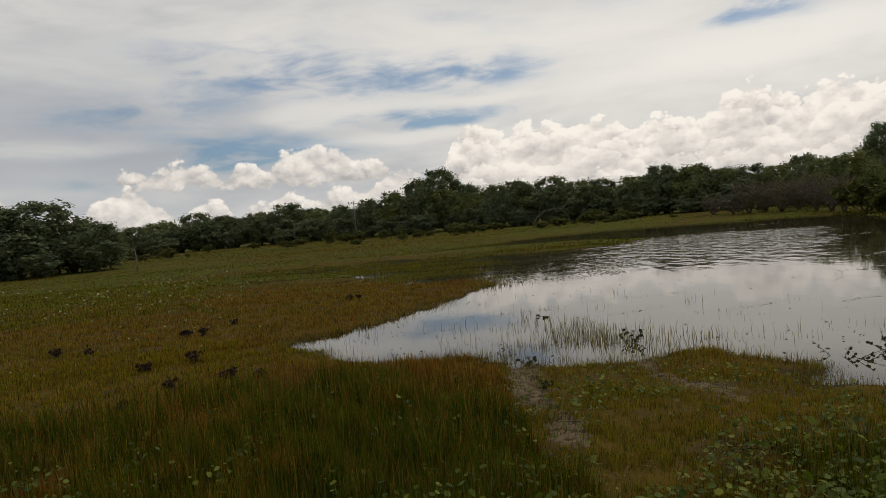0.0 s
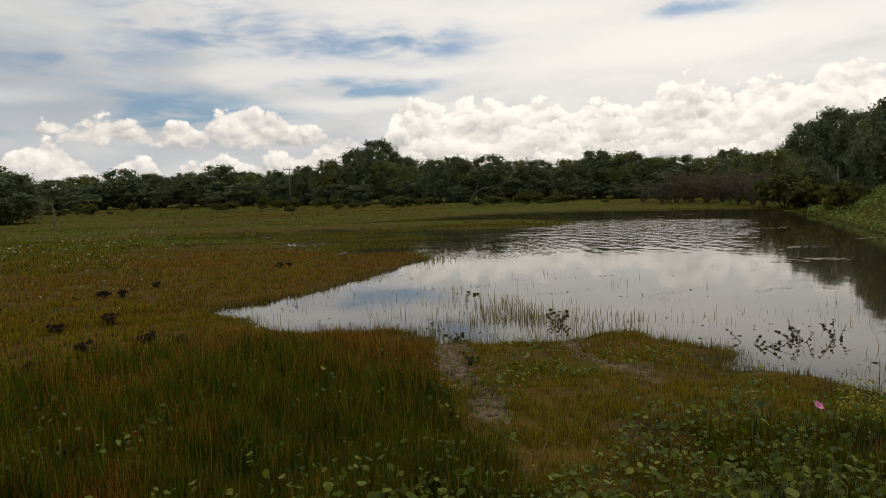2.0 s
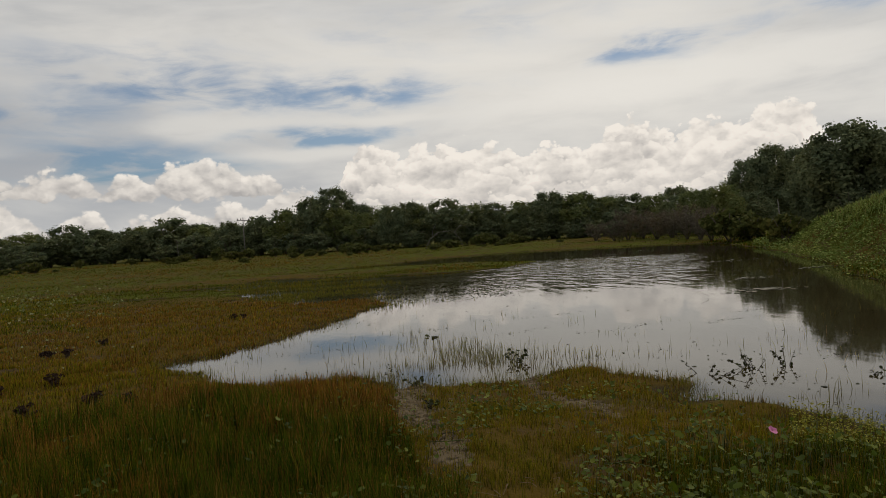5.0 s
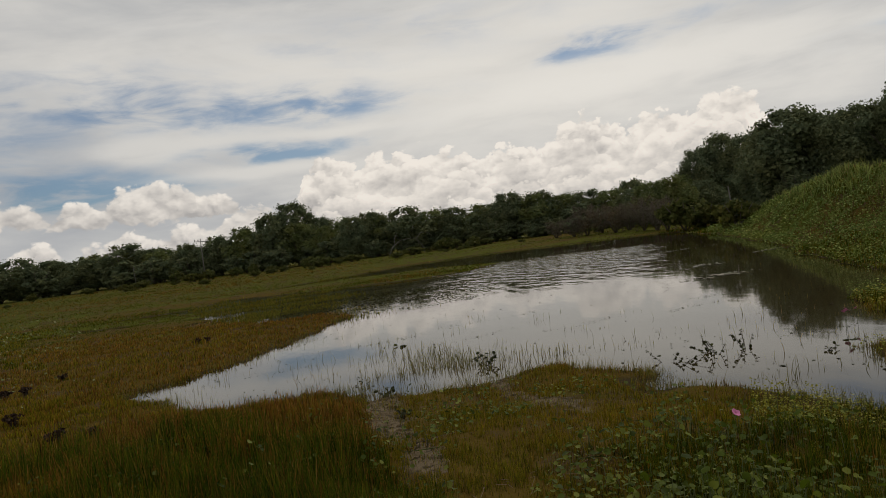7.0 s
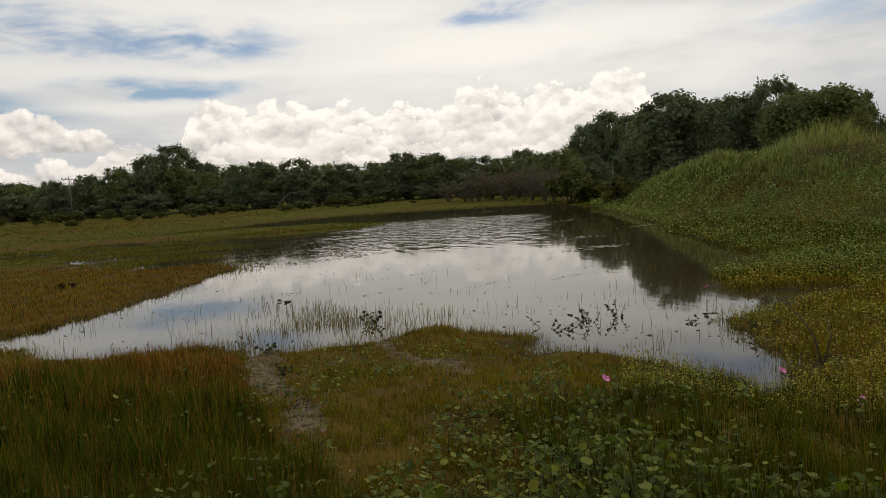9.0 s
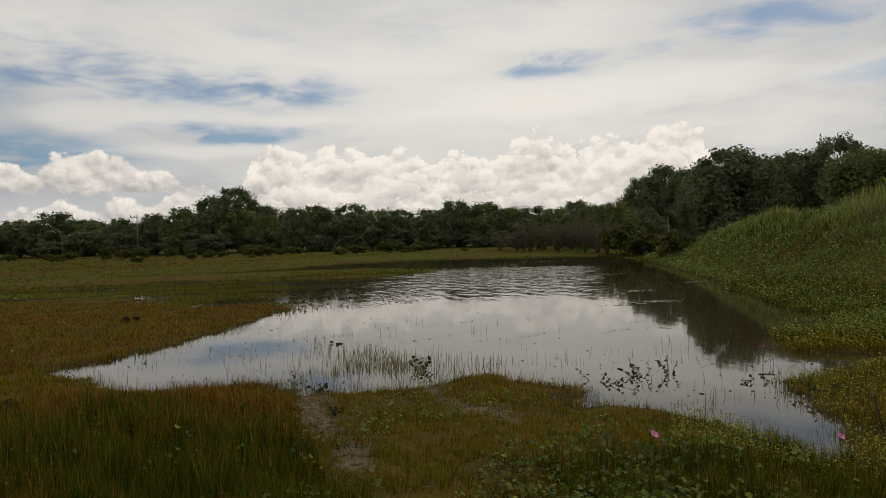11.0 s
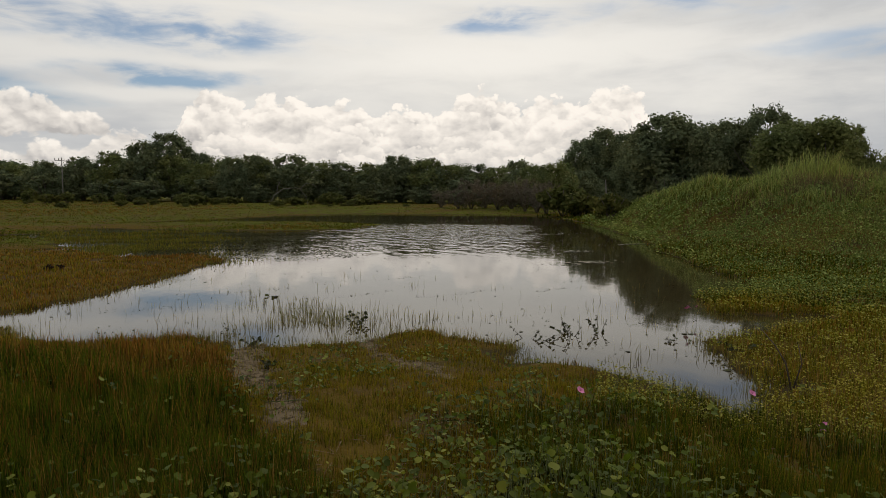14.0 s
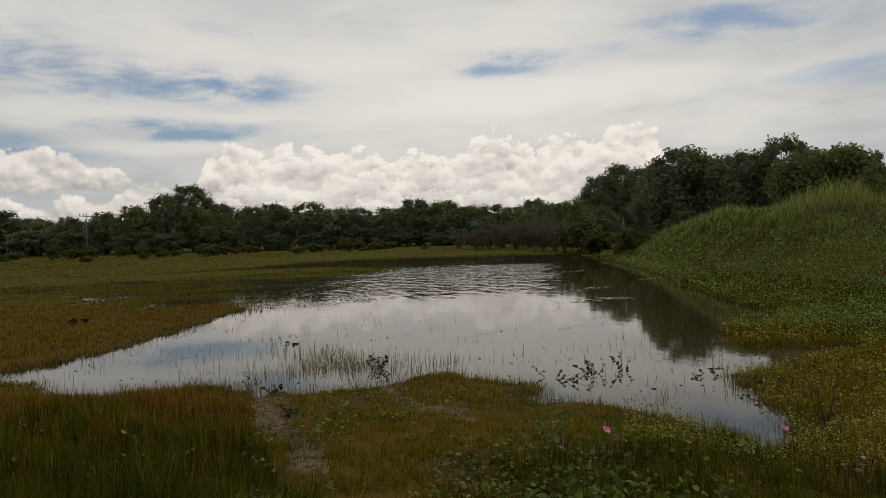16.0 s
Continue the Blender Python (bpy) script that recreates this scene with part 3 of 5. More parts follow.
def lobe_leaves(name, lobes, count, size, mat, rough=0.16):
    """A crown's leaves, spread over lumpy lobes (x, y, z, radius): thick towards their skin, ragged outside, with some large leaves within that close the crown."""
    lobes = np.array(lobes)
    share = lobes[:, 3] ** 2 / (lobes[:, 3] ** 2).sum()
    which = rng.choice(len(lobes), count, p=share)
    dirs = rng.normal(size=(count, 3)) + np.array([0, 0, 0.25])
    dirs /= np.linalg.norm(dirs, axis=1)[:, None]
    lump = np.zeros(count)
    for f in (3.0, 6.0, 11.0):
        k = rng.normal(size=(3, 3))
        k *= f / np.linalg.norm(k, axis=1)[:, None]
        lump += np.sin((dirs @ k.T + which[:, None] * 1.7).sum(1)) * (3.0 / f) ** 0.5
    rad = (0.45 + 0.55 * rng.random(count) ** 0.5) * (1 + rough * lump) + 0.2 * rng.random(count) * (rng.random(count) < 0.25)
    within = rng.random(count) < 0.12
    rad = np.where(within, 0.45 * rng.random(count), rad)
    pos = lobes[which, :3] + dirs * (rad * lobes[which, 3])[:, None] * np.array([1, 1, 0.9])
    nor = dirs + rng.normal(size=(count, 3)) * 0.6 + np.array([0, 0, 0.3])
    nor /= np.linalg.norm(nor, axis=1)[:, None]
    t = np.cross(nor, rng.normal(size=(count, 3)))
    t /= np.linalg.norm(t, axis=1)[:, None]
    b = np.cross(nor, t)
    s = (size * (0.5 + 0.9 * rng.random(count)) * np.where(within, 3.2, 1.0))[:, None]
    v = np.stack([pos - t * s * 0.5, pos + b * s * 0.32 - nor * s * 0.08, pos + t * s * 0.5, pos - b * s * 0.32 - nor * s * 0.08], 1)
    return mesh_from(name, v, np.arange(count * 4).reshape(count, 4), mat)


def make_tree(name, label, H, W, base, lobes, leaves, leaf, mat, lean=0.0, stems=1, spread=0.32, size=(0.17, 0.27), rough=0.16):
    """A tree of H metres: tapered trunks with limbs that reach into the rounded lobes of its crown."""
    root = tagged(new(name), label, "tree")
    bm = bmesh.new()
    heads = []
    mid_z, tall = 0.5 * (base + H), 0.5 * (H - base)
    for k in range(lobes):
        z = -0.8 + 1.75 * (k + 0.5) / lobes
        a = 2.39996 * k + rng.normal() * 0.3
        ring = math.sqrt(max(1 - z * z, 0.02)) * (0.7 + 0.45 * rng.random()) * (1 - 0.3 * max(z, 0))
        lr = W * rng.uniform(*size) * (1 - 0.3 * max(z, 0))
        top = min(mid_z + tall * z * (0.8 + 0.25 * rng.random()), H - lr * 0.95)
        heads.append((math.cos(a) * ring * W * spread + lean * top, math.sin(a) * ring * W * spread, top, lr))
    if base < 2:                       # close the crown's middle
        heads += [(lean * z, 0, z, W * 0.22) for z in (0.2 * H, 0.4 * H, 0.58 * H)]
    for s in range(stems):
        off = Vector((rng.normal() * 0.22 * (stems - 1), rng.normal() * 0.22 * (stems - 1), 0))
        pts, p, steps = [], Vector((0, 0, -0.3)) + off, 7
        for i in range(steps):
            pts.append(p.copy())
            p = p + Vector((lean * H * 0.75 / steps + rng.normal() * 0.015 * H, rng.normal() * 0.015 * H, H * 0.75 / steps))
        r0 = 0.015 * H + 0.03
        tube(bm, pts, [r0 * (1.25 - 1.05 * i / (steps - 1)) for i in range(steps)], 8)
        for k, (lx, ly, lz, lr) in enumerate(heads):
            if k % stems == s and k % 2 == 0:
                a0 = pts[min(max(int(lz / H * steps * 0.7), 1), steps - 1)]
                end = Vector((lx, ly, lz))
                tube(bm, [a0, a0.lerp(end, 0.5) + Vector((0, 0, -0.03 * H)), end], [r0 * 0.45, r0 * 0.28, r0 * 0.08], 5)
    part("trunk", bm, BARK, root)
    part("crown", lobe_leaves("crown", heads, leaves, leaf, mat, rough), mat, root)
    return root


def z_at(x, y):
    return float(height(np.array([x], float), np.array([y], float))[0])


EYE = 2.1
BASE_H, BASE_W = 10.0, 9.0
BROAD = "dense dark-green broadleaf tree at the edge of the wood"
kinds = {
    "round": make_tree("tree", BROAD, BASE_H, BASE_W, 0.3, 30, 6000, 0.38, CROWN, 0.0, 1, 0.36, (0.12, 0.21), 0.2),
    "full": make_tree("tree", BROAD, BASE_H, BASE_W, 0.3, 26, 6000, 0.36, CROWN_LIGHT, 0.02, 1, 0.35, (0.11, 0.22), 0.24),
    "wide": make_tree("tree", "wide dark tree with uneven twiggy top", BASE_H, BASE_W, 0.5, 40, 8500, 0.34, CROWN, -0.02, 2, 0.38, (0.1, 0.19), 0.24),
    "stalk": make_tree("tree", "thin lone tree whose tufted crown stands above the wood", BASE_H, BASE_W, 6.8, 7, 1400, 0.6, CROWN, 0.02),
    "fine": make_tree("tree", "large dense dark-green tree behind the grassy mound", BASE_H, BASE_W, 0.5, 40, 15000, 0.3, CROWN, 0.0, 1, 0.37, (0.1, 0.2), 0.22),
    "fine_light": make_tree("tree", "large round leafy tree behind the grassy mound", BASE_H, BASE_W, 0.5, 34, 15000, 0.32, CROWN_LIGHT, 0.01, 1, 0.36, (0.11, 0.21), 0.2),
    "open": make_tree("tree", "leaning tree with open branches above the mound", BASE_H, BASE_W, 4.2, 11, 6000, 0.28, CROWN, 0.12, 1, 0.4, (0.1, 0.17), 0.24),
}
# azimuth, elevation of the top, distance, width of the crown, kind
TREES = [(-44, 5.0, 66, 11, "round"), (-40.5, 4.7, 68, 9, "full"), (-37, 3.9, 70, 8, "wide"), (-34, 4.05, 72, 10, "round"), (-31, 4.25, 75, 10, "round"),
         (-28.6, 2.7, 76, 6, "full"), (-24.6, 1.8, 150, 15, "round"), (-22.8, 2.15, 142, 13, "full"), (-20.2, 2.6, 136, 13, "round"),
         (-17.4, 1.9, 142, 12, "wide"), (-15.2, 2.3, 136, 13, "full"), (-13, 2.8, 131, 14, "round"), (-10.8, 2.25, 136, 13, "round"),
         (-8.5, 2.0, 140, 12, "full"), (-6.2, 2.4, 121, 11, "wide"), (-4.2, 3.1, 114, 9, "round"), (-1.9, 4.0, 110, 10, "round")]
TREES_EAST = [(0.2, 4.75, 112, 10, "wide"), (2.5, 3.0, 113, 9, "round"), (4.7, 2.9, 106, 10, "full"), (6.6, 3.15, 101, 9, "wide"), (9.4, 3.15, 100, 11, "round"),
              (11.7, 2.65, 103, 10, "full"), (13.6, 2.55, 101, 9, "round"), (16, 2.55, 99, 10, "full"), (18.5, 3.2, 98, 10, "wide"), (20.8, 2.95, 96, 9, "round"),
              (22.8, 2.45, 96, 9, "full"), (25, 2.45, 93, 9, "round"), (27, 2.3, 91, 8, "full"), (28.5, 2.75, 94, 3.6, "stalk"), (30.3, 2.35, 82, 7, "full"),
              (32, 2.7, 76, 6.5, "full")]
TREES_MOUND = [(33.9, 4.5, 92, 7, "fine"), (35.6, 5.3, 94, 8, "fine"), (37.2, 4.9, 90, 7, "fine"), (38.8, 5.3, 55, 5, "fine"), (40.6, 6.4, 52, 7, "fine"),
               (42.7, 5.6, 53, 6, "fine"), (44.6, 5.7, 50, 5, "fine"), (46.4, 5.6, 51, 4.5, "fine"), (47.2, 6.6, 48, 4.6, "open"), (49.5, 5.5, 45, 5, "fine_light"),
               (51.7, 5.6, 44, 5, "fine_light"), (53.3, 5.0, 46, 3, "fine_light"), (56.8, 3.1, 85, 10, "round"), (60, 3.5, 85, 11, "full")]
stand = []
for a, e, dist, w, kind in TREES + TREES_EAST + TREES_MOUND:
    if dist < 64 or kind in ("stalk", "fine"):
        stand.append((a, e, dist, w, kind))
        continue
    # each broad mass of the wood is one taller tree with lower ones at its sides
    stand.append((a, e, dist, w * (0.95 if e > 4 else 0.75), kind))
    for side in (-1, 1):
        stand.append((a + side * math.degrees(w / dist) * (0.36 + 0.12 * rng.random()), e * (0.66 + 0.3 * rng.random()) * (0.85 if e > 3.9 else 1.0), dist + rng.uniform(-3, 5), w * (0.5 + 0.2 * rng.random()),
                      ("round", "full", "wide")[int(rng.integers(0, 3))]))
firsts = {}
for a, e, dist, w, kind in stand:
    x, y = dist * math.sin(radians(a)), dist * math.cos(radians(a))
    g = z_at(x, y)
    top = EYE + dist * math.tan(radians(e)) - g
    m = Matrix.LocRotScale((x, y, g), Euler((0, 0, rng.random() * 6.28 if kind != "open" else -0.7)), (w / BASE_W * 1.1, w / BASE_W * 1.1, top / BASE_H))
    group = "trees of the wood" if dist > 64 else "trees behind the mound"
    if kind in firsts:
        copy_thing(kinds[kind], m)["group"] = group
    else:
        firsts[kind] = m
        kinds[kind]["group"] = group
for kind, m in firsts.items():
    kinds[kind].matrix_basis = m


def make_shrub(name, label, H, W, clumps, per, leaf, mat):
    root = tagged(new(name), label, "shrub", "shrubs along the wood's edge")
    bm = bmesh.new()
    for s in range(6):
        a = s * 1.05
        tube(bm, [(0, 0, -0.1), (math.cos(a) * W * 0.15, math.sin(a) * W * 0.15, H * 0.4), (math.cos(a) * W * 0.3, math.sin(a) * W * 0.3, H * 0.75)], [0.04, 0.03, 0.01], 5)
    part("stem", bm, BARK, root)
    v = rng.normal(size=(clumps, 3))
    v /= np.linalg.norm(v, axis=1)[:, None]
    c = v * np.array([W * 0.38, W * 0.38, H * 0.42]) * (0.45 + 0.6 * rng.random(clumps))[:, None] + np.array([0, 0, H * 0.48])
    part("foliage", leaves_mesh("foliage", c, W * (0.06 + 0.07 * rng.random(clumps)), per, leaf, mat), mat, root)
    return root


shrub_dark = make_shrub("shrub", "dark leafy shrub in the shade of the wood's edge", 4.0, 3.6, 60, 26, 0.3, CROWN)
shrub_bare = make_shrub("shrub", "withered brownish twiggy shrub on the far shore", 2.6, 3.2, 40, 40, 0.11, BARE_SCRUB)
shrub_dry = make_shrub("shrub", "low olive scrub bush on the marsh edge", 1.6, 3.0, 26, 50, 0.24, SCRUB)
for i, a in enumerate(np.arange(-46, 61, 0.75)):
    near = [t for t in TREES + TREES_EAST + TREES_MOUND if abs(t[0] - a) < 2.6 and t[4] != "stalk"]
    if not near or -27.6 < a < -25.6:
        continue
    dist = min(t[2] for t in near) * (0.94 + 0.06 * rng.random())
    a2 = a + rng.normal() * 0.5
    x, y = dist * math.sin(radians(a2)), dist * math.cos(radians(a2))
    s = dist / 95 * (0.5 + 0.6 * rng.random())
    m = Matrix.LocRotScale((x, y, z_at(x, y)), Euler((0, 0, rng.random() * 6.28)), (s * 1.5, s * 1.5, s * (0.7 + 0.5 * rng.random())))
    copy_thing(shrub_dark, m)
shrub_dark.matrix_basis = pose(-62, 66, z_at(-62, 66))
# scrub that stands out on the plain before the trees: azimuth, distance, size
SCRUBS = [(-25.5, 120, 1.1), (-23, 118, 0.9), (-19.5, 112, 0.8), (-16, 110, 0.9), (-12, 108, 0.8), (-9.5, 104, 1.1), (-8.6, 100, 0.9), (-7.2, 98, 1.0), (-5.0, 96, 0.8),
          (-3.6, 90, 0.9), (-2.2, 92, 0.7), (0.5, 95, 0.8), (3.5, 92, 0.8), (12, 88, 0.8), (15, 84, 0.9), (22, 74, 1.1), (23.5, 71, 1.2), (24.6, 70, 1.5), (25.8, 72, 1.3), (26.9, 69, 1.6), (28, 70, 1.3),
          (29.2, 66, 1.4), (30.2, 64, 1.3), (31.0, 61, 1.2), (32.4, 58, 1.9), (33.6, 57, 1.6), (36.3, 46, 1.1)]
for i, (a, dist, s) in enumerate(SCRUBS):
    x, y = dist * math.sin(radians(a)), dist * math.cos(radians(a))
    m = Matrix.LocRotScale((x, y, z_at(x, y) - 0.05), Euler((0, 0, i * 1.7)), (s, s, s * (0.8 + 0.4 * rng.random())))
    copy_thing(shrub_bare if 21 < a < 31.5 else shrub_dry, m)
rs_scrub = np.random.default_rng(31)
for i in range(60):
    a = rs_scrub.uniform(-26, 31)
    dist = (110 if a < -8 else 94) * rs_scrub.uniform(0.82, 0.97)
    s = 0.3 + 0.65 * rs_scrub.random() ** 2
    x, y = dist * math.sin(radians(a)), dist * math.cos(radians(a))
    copy_thing(shrub_dry, Matrix.LocRotScale((x, y, z_at(x, y) - 0.03), Euler((0, 0, i * 2.1)), (s * 1.3, s * 1.3, s * rs_scrub.uniform(0.6, 1.3))))
shrub_bare.matrix_basis = pose(36, 70, z_at(36, 70))
shrub_dry.matrix_basis = pose(-38, 92, z_at(-38, 92))


# ---- grass ----
def blades(name, x, y, z, h, w, mat, label, lean=0.35, category="grass"):
    """One sheet of grass: every blade a bent, tapering strip of its own."""
    n = len(x)
    a = rng.random(n) * 2 * math.pi
    t = np.stack([np.cos(a), np.sin(a), np.zeros(n)], -1)
    l = rng.random(n) * 2 * math.pi
    bend = np.stack([np.cos(l), np.sin(l), np.zeros(n)], -1) * (h * lean * rng.random(n))[:, None]
    p0 = np.stack([x, y, z - 0.02], -1)
    up = np.array([0, 0, 1.0])
    p1 = p0 + bend * 0.3 + up * (h * 0.55)[:, None]
    p2 = p0 + bend + up * h[:, None]
    ww = (w / 2)[:, None]
    v = np.stack([p0 - t * ww, p0 + t * ww, p1 + t * ww * 0.8, p1 - t * ww * 0.8, p2], 1)
    i = np.arange(n)[:, None] * 5
    quads = i + np.array([[0, 1, 2, 3]])
    tris = i + np.array([[3, 2, 4]])
    uv = np.tile(np.array([(0, 0), (1, 0), (1, 0.55), (0, 0.55), (0.5, 1)], np.float32), (n, 1))
    me = mesh_from(name, v, quads, mat, uv, tris=tris)
    return tagged(new(name, me), label, category, kind="stuff")


def scatter(n, r0, r1, a0=-50.0, a1=66.0):
    """Points that thin out with distance, over the sector in front."""
    r = np.exp(rng.uniform(np.log(r0), np.log(r1), n))
    a = np.radians(rng.uniform(a0, a1, n))
    return r * np.sin(a), r * np.cos(a), r


def mound_height(x, y):
    c, k = segment_distance(x, y, CREST)
    return np.interp(k, np.arange(len(CREST)), CREST[:, 2]) * np.exp(-(c / 6.5) ** 1.8) * smooth(shore(x, y), 0.2, 4.5)


def sow(count, r0, r1, width, a0=-50.0, a1=66.0):
    """Splits scattered blades among three kinds of grass by where they stand."""
    x, y, r = scatter(count, r0, r1, a0, a1)
    d = shore(x, y)
    z = height(x, y)
    mo = mound_height(x, y)
    patch = wobble(x, y, 0.6, 41) * 0.6 + wobble(x, y, 2.2, 42) * 0.4
    az = np.degrees(np.arctan2(x, y))
    keep = (d > -0.12 - 0.35 * wobble(x, y, 2.4, 54)) & (z > np.where(r > 20, 0.0, -0.1)) & (rng.random(count) > (0.55 + 0.5 * wobble(x, y, 4.0, 51)) * mud(x, y)) & (rng.random(count) < 0.12 + np.where(r < 10, 1.2 * smooth(wobble(x, y, 5.0, 50) * 0.55 + wobble(x, y, 13.0, 56) * 0.45, 0.33, 0.62), 1.3 * wobble(x, y, 5.0, 50)))
    # bare, trodden ground among the turf on the near right
    bare = smooth(wobble(x, y, 1.5, 44), 0.62, 0.8) * (x > 1.2) * (r < 9)
    keep &= rng.random(count) > 0.2 * bare
    tall = (x < 0.7 + 0.3 * (wobble(x, y, 1.0, 45) - 0.5)) & (y > 2.0) & (r < 9.7 + 1.2 * (patch - 0.5) - 1.6 * smooth(-az, 12, 34) + 1.8 * (rng.random(count) - 0.6))
    tuft = wobble(x, y, 3.5, 47) * 0.6 + wobble(x, y, 9.0, 48) * 0.4
    h = np.full(count, 0.2)
    red = np.full(count, 0.3)
    green = np.full(count, 0.25)
    low = smooth(6.2 - r, 0.0, 2.0)                     # greener and shorter close by, under the creepers
    rusty = smooth(wobble(x, y, 0.9, 52) * 0.55 + wobble(x, y, 2.6, 53) * 0.45 - 0.2 * low + 0.24 * smooth(2.4 - d, 0, 1.8), 0.4, 0.64)
    h = np.where(tall, (0.1 + 0.3 * tuft + 0.1 * (1 - rusty)) * (1 - 0.25 * low) * (0.45 + 0.55 * smooth(segment_distance(x, y, PATH_A)[0], 0.1, 0.9)) * (0.5 + 0.5 * smooth(d, 0.0, 1.3)), h)
    red, green = np.where(tall, 0.16 + 0.58 * rusty, red), np.where(tall, (0.8 - 0.68 * rusty) * (1 - 0.6 * smooth(1.5 - d, 0, 1.3)), green)
    flats = (~tall) & (r > 7.5) & (x < 3) & (r < 27)
    h = np.where(flats, 0.03 + 0.13 * tuft, h)
    rust = smooth(wobble(x, y, 0.28, 49), 0.3, 0.6)
    near_shore = smooth(3.0 - d, 0, 2.5)
    red, green = np.where(flats, 0.42 + 0.26 * rust + 0.18 * near_shore * (r > 12), red), np.where(flats, 0.08 - 0.04 * rust, green)
    olive = flats & ((az < -22 - 14 * (patch - 0.5)) | (r < 13.5 + 3 * (patch - 0.5)) & (az < -9))
    red, green = np.where(olive, 0.2 + 0.3 * rust, red), np.where(olive, 0.07, green)
    plain = (r >= 27) & (x < 26 + 30 * (y > 52))
    band = wobble(x * 0.2, y, 0.2, 46)
    h = np.where(plain, 0.04 + 0.08 * band, h)
    red, green = np.where(plain, 0.45 * smooth(band, 0.5, 0.75), red), np.where(plain, 0.12 + 0.55 * smooth(0.52 - band, 0, 0.2), green)
    # a dark green wedge in the west, fresh green beyond it, rusty streaks before the wood
    streaky = smooth(wobble(x * 0.15 + 0.05 * y, y - 0.3 * x, 0.16, 55), 0.4, 0.6)
    rusty_far = plain & (r > 56)
    red, green = np.where(rusty_far, 0.08 + 0.5 * streaky, red), np.where(rusty_far, 0.3 - 0.2 * streaky, green)
    wedge = (az < -19 + 10 * (patch - 0.5)) & (r > 23 + 4 * (patch - 0.5) - 0.2 * (az + 40)) & (r < 40 + 8 * (patch - 0.5))
    h = np.where(wedge, 0.05 + 0.1 * tuft, h)
    red, green = np.where(wedge, 0.06, red), np.where(wedge, 0.4, green)
    fresh = plain & ~wedge & (r > 34) & (r < 58) & (x < 4)
    red, green = np.where(fresh, 0.05 + 0.12 * streaky, red), np.where(fresh, 0.25, green)
    right = (~tall) & (r < 10.3) & (x >= 0.5)
    h = np.where(right, 0.05 + 0.09 * tuft, h)
    lush = smooth(5.6 + 0.25 * x - y + 1.2 * (patch - 0.5), 0.0, 1.6)
    red, green = np.where(right, 0.07 + 0.25 * smooth(1.4 - d, 0, 1.3) * (1 - lush), red), np.where(right, 0.06 + 0.16 * lush, green)
    corner = right & (x > 2.2) & (y < 4.2 + 0.2 * x + 0.8 * (patch - 0.5))
    h = np.where(corner, 0.1 + 0.2 * tuft, h)
    red, green = np.where(corner, 0.05, red), np.where(corner, 0.8, green)
    spit = (x > 5.2) & (r < 16) & (mo < 0.4)
    h = np.where(spit, 0.06 + 0.14 * tuft, h)
    red, green = np.where(spit, 0.06 + 0.16 * rust, red), np.where(spit, 0.2, green)
    bank = (x > 8) & (r > 13.5)
    red, green = np.where(bank, 0.06, red), np.where(bank, 0.8, green)
    on_mound = mo > 0.35
    h = np.where(on_mound, 0.12 + 0.2 * smooth(mo, 0.8, 1.9), h)
    red, green = np.where(on_mound, 0.05, red), np.where(on_mound, 0.85, green)
    h = h * (0.55 + 0.75 * rng.random(count)) * (0.35 + 0.65 * smooth(d, -0.4, 0.25))
    pick = rng.random(count)
    meadow = plain & ~wedge & (rng.random(count) < 0.9) & (pick >= red)
    slope = on_mound & ~meadow
    w = (width * r * (0.7 + 0.6 * rng.random(count)) + 0.002) * np.where(right, 0.62, 1.0)
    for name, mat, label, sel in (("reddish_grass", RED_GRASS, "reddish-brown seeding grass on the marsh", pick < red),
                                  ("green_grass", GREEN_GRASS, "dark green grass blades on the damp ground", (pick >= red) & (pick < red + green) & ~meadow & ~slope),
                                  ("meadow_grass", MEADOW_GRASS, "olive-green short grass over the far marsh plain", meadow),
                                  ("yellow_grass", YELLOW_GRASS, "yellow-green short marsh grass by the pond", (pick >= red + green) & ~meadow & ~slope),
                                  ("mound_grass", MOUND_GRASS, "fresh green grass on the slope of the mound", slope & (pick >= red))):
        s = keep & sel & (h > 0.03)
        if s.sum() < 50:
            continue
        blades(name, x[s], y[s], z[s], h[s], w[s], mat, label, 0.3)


sow(480000, 2.2, 14, 0.00078)
sow(420000, 12, 40, 0.0006)
sow(190000, 38, 125, 0.0009)


# ---- cover of the mound and the marsh mat ----
def loose_leaves(name, x, y, z, size, mat, label, tilt=0.5, category="creeper"):
    """Many small leaves: each a folded kite of four corners, facing mostly up."""
    n = len(x)
    nor = np.stack([rng.normal(size=n) * tilt, rng.normal(size=n) * tilt, np.ones(n)], -1)
    nor /= np.linalg.norm(nor, axis=1)[:, None]
    t = np.cross(nor, rng.normal(size=(n, 3)))
    t /= np.linalg.norm(t, axis=1)[:, None]
    b = np.cross(nor, t)
    p = np.stack([x, y, z], -1)
    s = size[:, None]
    v = np.stack([p - t * s * 0.5, p + b * s * 0.42 + nor * s * 0.1 - t * s * 0.08, p + t * s * 0.5, p - b * s * 0.42 + nor * s * 0.1 - t * s * 0.08], 1)
    i = np.arange(n)[:, None] * 4
    me = mesh_from(name, v, None, mat, tris=np.concatenate([i + np.array([[0, 2, 1]]), i + np.array([[0, 3, 2]])]))
    return tagged(new(name, me), label, category, kind="stuff")


